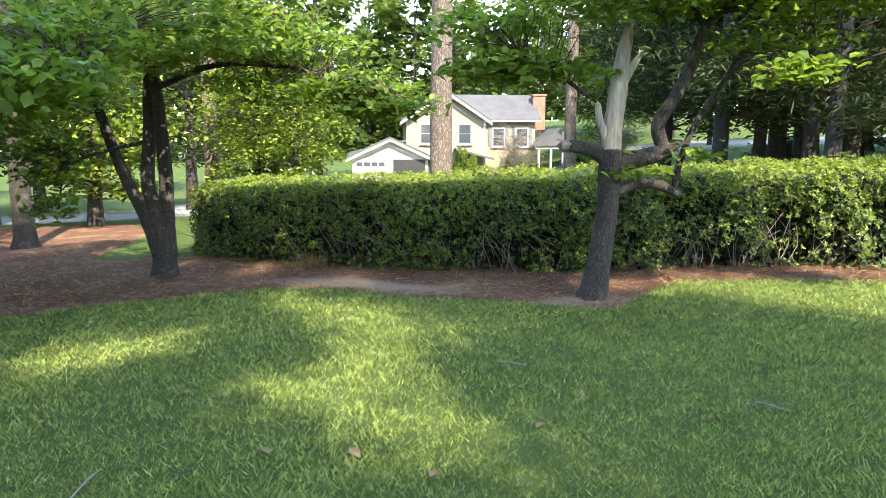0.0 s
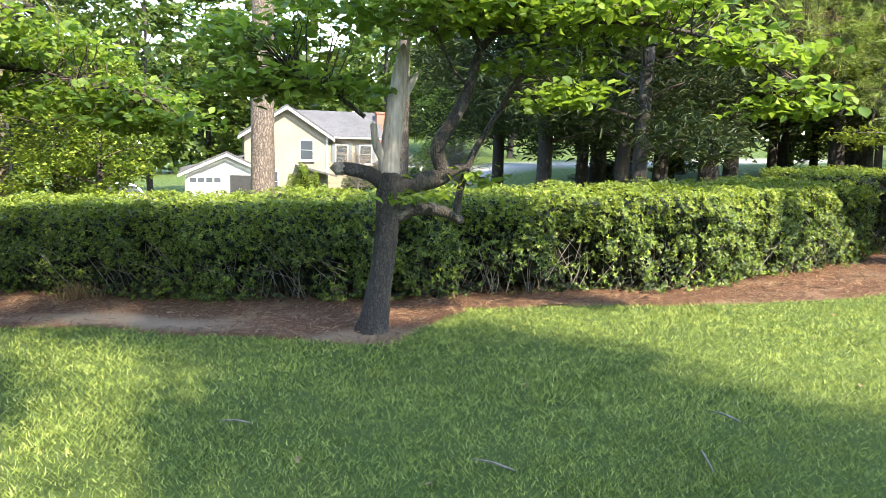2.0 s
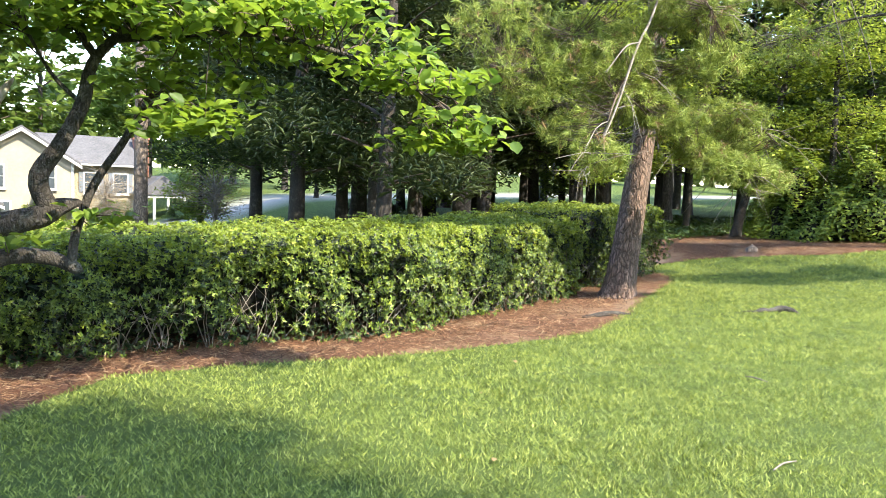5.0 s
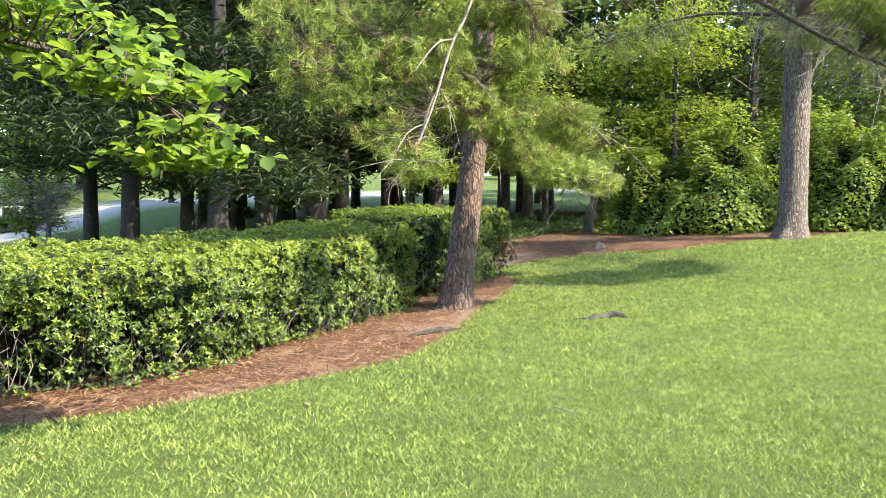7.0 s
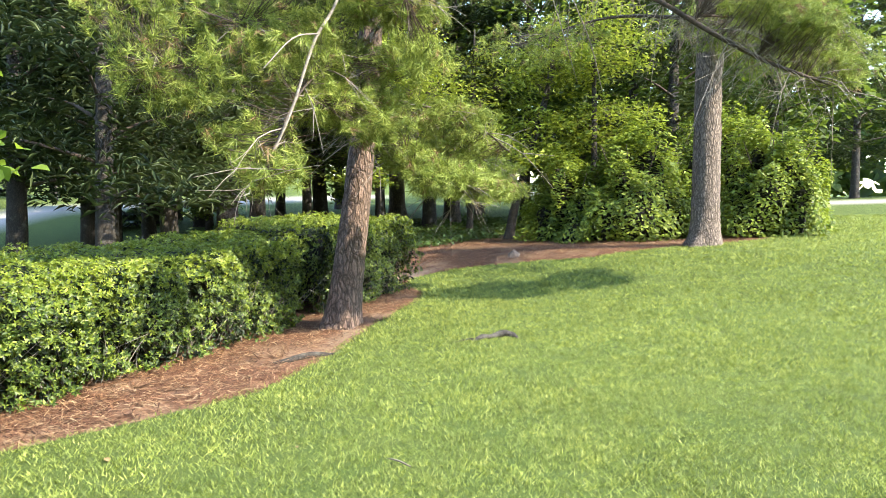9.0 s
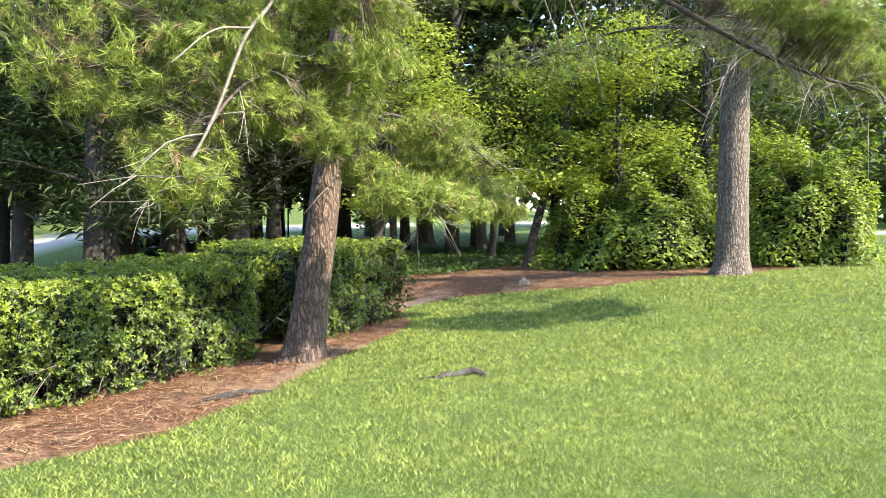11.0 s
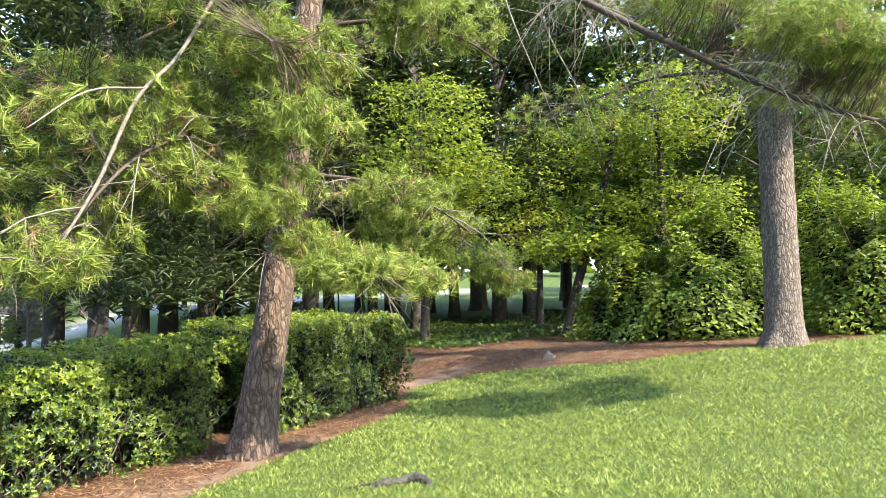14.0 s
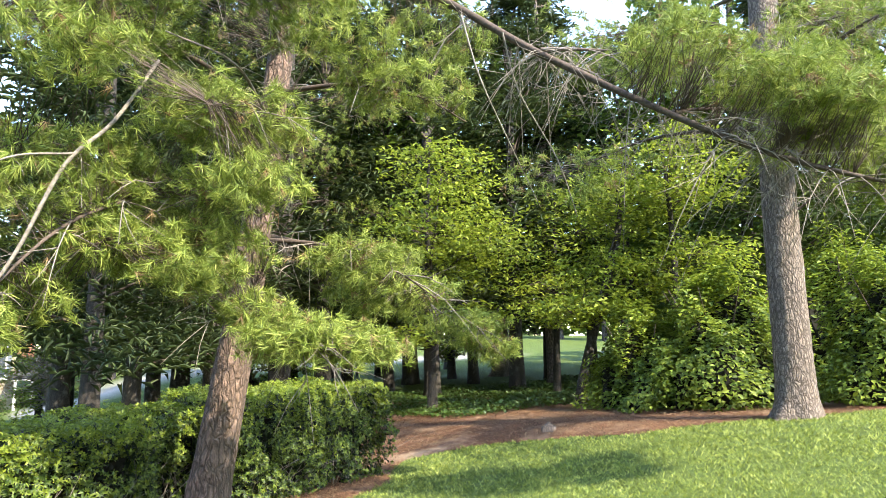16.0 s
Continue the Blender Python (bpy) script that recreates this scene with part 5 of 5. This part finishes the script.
# ---- house beyond the road ----
def house():
    H = (5.2, 52.0, hz(5.2, 52) - 0.1)
    ob = thing("house", H, "cream two-storey house with grey roof and white garage", "house")
    def wall(name, outline, y0, y1, m=M_SIDING, lab=""):
        return part(name, prism_bm(outline, y0, y1), m, ob, lab)
    # front gable block, x -4.4..1.4
    g = wall("wall", [(-4.4, 0), (1.4, 0), (1.4, 5.0), (-1.5, 6.9), (-4.4, 5.0)], 0, 7)
    # long wing to the right
    wall("wall", [(-8.3, 0), (-4.4, 0), (-4.4, 2.3), (-8.3, 2.3)], 0, 6)
    wall("wall", [(1.4, 0), (5.4, 0), (5.4, 4.9), (1.4, 4.9)], 1.2, 7)
    # garage, white, to the left
    wall("garage", [(-8.3, 0), (-2.9, 0), (-2.9, 2.3), (-5.6, 3.5), (-8.3, 2.3)], -1.5, 0, M_WHITE, "white garage wall")
    def slab(name, a, b, y0, y1, t=0.14):
        part(name, prism_bm([a, b, (b[0], b[1] + t), (a[0], a[1] + t)], y0, y1), M_ROOF, ob)
    slab("roof", (-8.7, 2.3), (-4.4, 3.3), 0, 6.2)
    slab("roof", (-4.8, 4.76), (-1.5, 6.92), -0.5, 7.3)
    slab("roof", (-1.5, 6.92), (1.8, 4.76), -0.5, 7.3)
    slab("roof", (-8.7, 2.1), (-5.6, 3.52), -1.9, 0)
    slab("roof", (-5.6, 3.52), (-2.5, 2.1), -1.9, 0)
    bm = bmesh.new()
    q = [bm.verts.new(v) for v in ((1.2, 0.8, 4.8), (5.8, 0.8, 4.8), (5.8, 4.1, 6.8), (-0.5, 4.1, 6.8), (1.2, 0.8, 4.94), (5.8, 0.8, 4.94), (5.8, 4.1, 6.94), (-0.5, 4.1, 6.94))]
    for f in ((0, 1, 2, 3), (7, 6, 5, 4), (0, 4, 5, 1), (1, 5, 6, 2), (2, 6, 7, 3), (3, 7, 4, 0)):
        bm.faces.new([q[i] for i in f])
    part("roof", bm, M_ROOF, ob)
    for a, b in (((-4.85, 4.7), (-1.5, 6.9)), ((-1.5, 6.9), (1.85, 4.7))):
        part("bargeboard", prism_bm([a, b, (b[0], b[1] - 0.2), (a[0], a[1] - 0.2)], -0.56, -0.5), M_WHITE, ob, "white bargeboard")
    for a, b in (((-8.75, 2.05), (-5.6, 3.5)), ((-5.6, 3.5), (-2.45, 2.05))):
        part("bargeboard", prism_bm([a, b, (b[0], b[1] - 0.18), (a[0], a[1] - 0.18)], -1.96, -1.9), M_WHITE, ob, "white bargeboard")
    part("gutter", box_bm(4.5, 0.12, 0.12, 0.02, (3.55, 0.74, 4.78)), M_WHITE, ob, "white gutter")
    part("corner_board", box_bm(0.16, 0.1, 4.9, 0, (1.36, -0.04, 0)), M_WHITE, ob)
    # upstairs and wing windows
    def window(x, y, z, w, h):
        f = part("window", box_bm(w + 0.2, 0.08, h + 0.2, 0.01, (x, y - 0.04, z - 0.1)), M_WHITE, ob, "white window frame")
        for i in range(2):
            part("pane", box_bm(w, 0.02, h / 2 - 0.04, 0, (x, y - 0.09, z + 0.02 + i * h / 2)), M_GLASS, f)
        part("sill", box_bm(w + 0.3, 0.14, 0.06, 0, (x, y - 0.1, z - 0.16)), M_WHITE, f)
    window(-0.1, 0, 3.2, 0.85, 1.35)
    window(-2.9, 0, 3.2, 0.85, 1.35)
    window(2.6, 1.2, 3.0, 0.8, 1.3)
    window(4.4, 1.2, 3.0, 0.8, 1.3)
    window(-2.6, 0, 0.9, 0.9, 1.4)
    for x in (2.0, 3.2, 3.8, 5.0):
        part("shutter", box_bm(0.32, 0.05, 1.35, 0.01, (x, 1.16, 3.0)), M_SHUTTER, ob, "dark grey shutter")
    # lean-to roof and entrance by the garage
    slab("roof", (-0.9, 2.7), (1.9, 2.0), -1.4, 0)
    # garage doors: one shut; a dark panel paints the other's shaded opening
    d = part("garage_door", box_bm(2.3, 0.06, 2.1, 0.01, (-7.0, -1.53, 0)), M_WHITE, ob, "closed white garage door with a row of panes")
    for i in range(4):
        part("pane", box_bm(0.42, 0.02, 0.3, 0, (-7.78 + i * 0.52, -1.57, 1.55)), M_GLASS, d)
    part("doorway_shade_panel", box_bm(2.3, 0.04, 2.05, 0, (-4.25, -1.52, 0)), M_DARK, ob, "dark panel standing for a shaded open garage doorway")
    # brick chimney
    c = part("chimney", box_bm(0.95, 0.8, 2.6, 0.02, (6.0, 3.0, 4.2)), M_BRICK, ob, "red brick chimney")
    part("cap", box_bm(1.1, 0.95, 0.14, 0.02, (6.0, 3.0, 6.8)), M_BRICK, c)
    # porch with white posts and stair rail
    part("porch_floor", box_bm(3.4, 2.2, 0.5, 0.02, (6.7, 0.2, 0)), M_BRICK, ob)
    for x in (5.3, 6.2, 7.1, 8.2):
        part("porch_post", box_bm(0.16, 0.16, 2.5, 0.02, (x, -0.75, 0.5)), M_WHITE, ob, "white porch post")
    part("porch_roof", prism_bm([(5.0, 3.0), (8.5, 3.0), (6.75, 4.3)], -1.0, 2.5), M_ROOF, ob)
    part("porch_beam", box_bm(3.4, 0.14, 0.22, 0, (6.75, -0.8, 2.8)), M_WHITE, ob)
    rail = part("rail", prism_bm([(8.3, 1.35), (10.4, 0.85), (10.4, 0.93), (8.3, 1.43)], -0.9, -0.82), M_WHITE, ob, "white stair rail")
    for i in range(13):
        x = 8.35 + i * 0.165
        part("baluster", box_bm(0.05, 0.05, 0.95, 0, (x, -0.86, 0.45 - i * 0.04)), M_WHITE, rail)
    for i in range(3):
        part("step", box_bm(0.7, 1.4, 0.17 * (3 - i), 0.01, (8.8 + 0.5 * i, -0.1, 0)), M_BRICK, ob)
    return ob


house()
shrub((4.6, 48.5), 1.3, 1.2, 2.9, 4000, 0.16, M_SHRUB, "rounded green bush before the house wall", "bush")
shrub((8.5, 49), 1.6, 1.3, 2.2, 4000, 0.16, M_IVY, "dark green bush before the porch", "bush")
shrub((12.5, 48), 1.2, 1.2, 1.2, 2500, 0.16, M_IVY, "low dark bush beside the porch steps", "bush")
shrub((17.3, 31), 1.6, 1.2, 1.0, 2500, 0.14, M_IVY, "low dark bush under evergreens", "bush")


def pale_bush(at, tall, n):
    """A grey, half-bare ornamental tree with fine drooping twigs."""
    b = (at[0], at[1], hz(*at) - 0.05)
    ob = thing("grey_tree", b, "grey half-bare ornamental tree with fine twigs", "tree", "grey twiggy trees")
    part("trunk", tubes("trunk", [[(0, 0, 0, 0.12), (0.05, 0, 1, 0.1), (0, 0, tall * 0.6, 0.06)]], 10, 0.06, 6, 0.3), M_TWIG, ob)
    paths = []
    for i in range(n):
        a, z0 = RNG.uniform(0, 6.28), RNG.uniform(0.8, tall * 0.6)
        L = RNG.uniform(0.6, 1.9)
        up = RNG.uniform(-0.4, 1.3)
        paths.append([(0, 0, z0, 0.018), (L * 0.5 * math.cos(a), L * 0.5 * math.sin(a), z0 + up * 0.8, 0.01), (L * math.cos(a + 0.2), L * math.sin(a + 0.2), z0 + up, 0.004)])
    part("twig_growth", tubes("twig_growth", paths, 4, 0, 3), M_TWIG, ob, "", "stuff")
    ends = np.array([p[2][:3] for p in paths])
    P, N = leafy(ends, 14, 0.18, 0.2)
    part("crown", leaf_mesh("crown", P, N, 0.08, 0.5), M_NEEDLE_OLD, ob, "", "stuff")


pale_bush((7.7, 46), 5.0, 200)
pale_bush((10.6, 34.0), 4.0, 130)

# ---- smaller things ----
def car(at, turn):
    b = (at[0], at[1], hz(*at) + 0.0)
    ob = thing("car", b, "white parked van with dark windows", "car", turn=turn)
    body = prism_bm([(-2.3, 0.35), (2.3, 0.35), (2.35, 0.85), (1.5, 1.0), (0.9, 1.65), (-2.1, 1.72), (-2.35, 1.0)], -0.88, 0.88)
    bmesh.ops.bevel(body, geom=body.edges[:], offset=0.07, segments=3, affect="EDGES")
    part("body", body, M_CAR, ob)
    for s in (-1, 1):
        part("side_window", prism_bm([(-2.0, 1.08), (1.25, 1.08), (0.85, 1.55), (-1.95, 1.6)], s * 0.86, s * 0.895), M_GLASS, ob, "dark side window")
    for x in (-1.5, 1.5):
        for s in (-1, 1):
            bm = bmesh.new()
            bmesh.ops.create_cone(bm, cap_ends=True, segments=24, radius1=0.34, radius2=0.34, depth=0.22)
            bmesh.ops.bevel(bm, geom=[e for e in bm.edges if len(e.link_faces) == 2 and e.calc_face_angle() > 1], offset=0.04, segments=2, affect="EDGES")
            bmesh.ops.transform(bm, matrix=pose(x, s * 0.82, 0.34, 90), verts=bm.verts)
            w = part("wheel", bm, M_TYRE, ob)
            bm = bmesh.new()
            bmesh.ops.create_cone(bm, cap_ends=True, segments=20, radius1=0.2, radius2=0.2, depth=0.24)
            bmesh.ops.transform(bm, matrix=pose(x, s * 0.82, 0.34, 90), verts=bm.verts)
            part("rim", bm, M_METAL, w)


car((-6.6, 46), 10)


def stop_sign(at):
    b = (at[0], at[1], hz(*at))
    ob = thing("stop_sign", b, "red octagonal stop sign on a steel post", "sign", turn=-25)
    part("post", box_bm(0.06, 0.05, 2.5, 0.01), M_METAL, ob)
    bm = bmesh.new()
    bmesh.ops.create_cone(bm, cap_ends=True, segments=8, radius1=0.4, radius2=0.4, depth=0.02)
    bmesh.ops.transform(bm, matrix=pose(0, -0.04, 2.15, 90, 0, 0) @ pose(0, 0, 0, 0, 0, 22.5), verts=bm.verts)
    plate = part("plate", bm, M_RED, ob)
    cu = bpy.data.curves.new("lettering", "FONT")
    cu.body, cu.size, cu.align_x, cu.align_y, cu.extrude = "STOP", 0.3, "CENTER", "CENTER", 0.004
    tmp = bpy.data.objects.new("tmp", cu)
    me = bpy.data.meshes.new_from_object(tmp)
    bpy.data.objects.remove(tmp)
    me.transform(pose(0, -0.056, 2.15, 90))
    me.materials.clear()
    part("lettering", me, M_WHITE, plate)


stop_sign((24.4, 40.3))


def lamp_post(at):
    b = (at[0], at[1], hz(*at))
    ob = thing("lamp_post", b, "black garden lamp post with lantern", "lamp post")
    part("post", tubes("post", [[(0, 0, 0, 0.05), (0, 0, 0.4, 0.04), (0, 0, 1.7, 0.035)]], 12), M_BLACK, ob)
    lan = part("lantern", prism_bm([(-0.1, 1.72), (0.1, 1.72), (0.15, 2.05), (-0.15, 2.05)], -0.11, 0.11), M_GLASS, ob, "glass lantern")
    bm = bmesh.new()
    bmesh.ops.create_cone(bm, cap_ends=True, segments=4, radius1=0.26, radius2=0.03, depth=0.18)
    bmesh.ops.transform(bm, matrix=pose(0, 0, 2.14, 0, 0, 45), verts=bm.verts)
    part("cap", bm, M_BLACK, lan)


lamp_post((22.5, 29.5))


def stump(at, r, h, label):
    b = (at[0], at[1], hz(*at) - 0.02)
    ob = thing("tree_stump", b, label, "stump")
    part("bark_ring", tubes("bark_ring", [[(0, 0, 0, r * 1.15), (0, 0, h * 0.5, r), (0.01, 0, h * 0.9, r * 0.97), (0.01, 0, h, r * 0.9)]], 18, 0.06, 4, 0.3), M_PINE, ob)


stump((16.3, 10.1), 0.11, 0.09, "small low cut tree stump, weathered pale brown")


def surface_root(paths, label):
    x, y = paths[0][0][:2]
    b = (x, y, hz(x, y))
    ob = thing("tree_root", b, label, "root")
    for p in paths:
        part("root", tubes("root", [[(q[0] - x, q[1] - y, hz(q[0], q[1]) + q[2] - b[2], q[3]) for q in p]], 10, 0.12, 6), M_DOGBARK, ob)


surface_root([[(9.62, 5.72, -0.02, 0.022), (9.74, 5.66, 0.025, 0.034), (9.86, 5.62, 0.012, 0.03), (9.97, 5.55, 0.035, 0.042), (10.02, 5.43, 0.02, 0.036), (9.98, 5.3, -0.02, 0.022)],
    [(9.9, 5.6, 0.0, 0.02), (9.98, 5.68, 0.02, 0.018), (10.12, 5.72, -0.01, 0.012)], [(9.76, 5.66, 0.01, 0.016), (9.6, 5.8, 0.008, 0.012), (9.42, 5.85, -0.01, 0.008)]], "dark gnarled root breaking through the lawn")
surface_root([[(8.3, 6.6, -0.01, 0.03), (8.05, 6.72, 0.03, 0.035), (7.8, 6.75, 0.02, 0.03), (7.6, 6.85, -0.01, 0.015)]], "grey root at the edge of the straw bed")

# cut grass clump at the hedge foot
n = 260
a, r = RNG.uniform(0, 6.28, n), np.abs(RNG.normal(0, 0.13, n))
x, y = -2.2 + r * np.cos(a) * 1.3, 9.75 + r * np.sin(a)
blades("dry_grass_tuft", M_NEEDLE_OLD, x, y, np.full(n, 0.24), np.full(n, 0.006), 0.35, "tan dry grass tuft at the hedge foot", "grass tuft")

# fallen leaves and twigs on the lawn
def fallen(x, y, size, label, twig=False):
    b = (x, y, hz(x, y) + 0.022)
    if twig:
        a = RNG.uniform(0, 3.14)
        me = tubes("fallen_twig", [[(-size * math.cos(a), -size * math.sin(a), 0, 0.004), (0, 0.01, 0.008, 0.006), (size * math.cos(a), size * math.sin(a), 0.0, 0.003)]], 6, 0.1, 4)
        ob = part("fallen_twig", me, M_TWIG)
        ob.matrix_world = pose(*b)
        return tagged(ob, label, "twig", "litter on the lawn")
    me = broad_leaf_mesh("fallen_leaf", np.array([[0, 0, 0.0]]), unit(np.array([[RNG.normal(0, 0.2), RNG.normal(0, 0.2), 1]])), size)
    ob = part("fallen_leaf", me, M_NEEDLE_OLD)
    ob.matrix_world = pose(*b)
    return tagged(ob, label, "leaf", "litter on the lawn")


for x, y, s in ((-1.31, 2.75, 0.07), (0.0, 3.4, 0.08), (-1.75, 2.85, 0.07), (-0.35, 2.95, 0.08), (-3.1, 3.5, 0.06), (-2.4, 3.9, 0.06), (0.55, 2.9, 0.07), (-0.95, 2.45, 0.06), (1.6, 4.2, 0.06), (-1.6, 3.2, 0.06), (3.6, 3.4, 0.05), (4.4, 4.6, 0.05), (6.2, 4.4, 0.05), (2.9, 2.2, 0.05), (5.3, 5.3, 0.05), (8.4, 3.6, 0.05)):
    fallen(x, y, s, "curled tan fallen leaf on the lawn")
for x, y, s in ((0.9, 3.0, 0.12), (-2.5, 2.6, 0.14), (2.4, 3.2, 0.1), (1.9, 2.7, 0.12), (-0.3, 4.1, 0.1), (4.8, 2.4, 0.12), (6.4, 3.6, 0.1)):
    fallen(x, y, s, "thin grey fallen twig on the lawn", True)
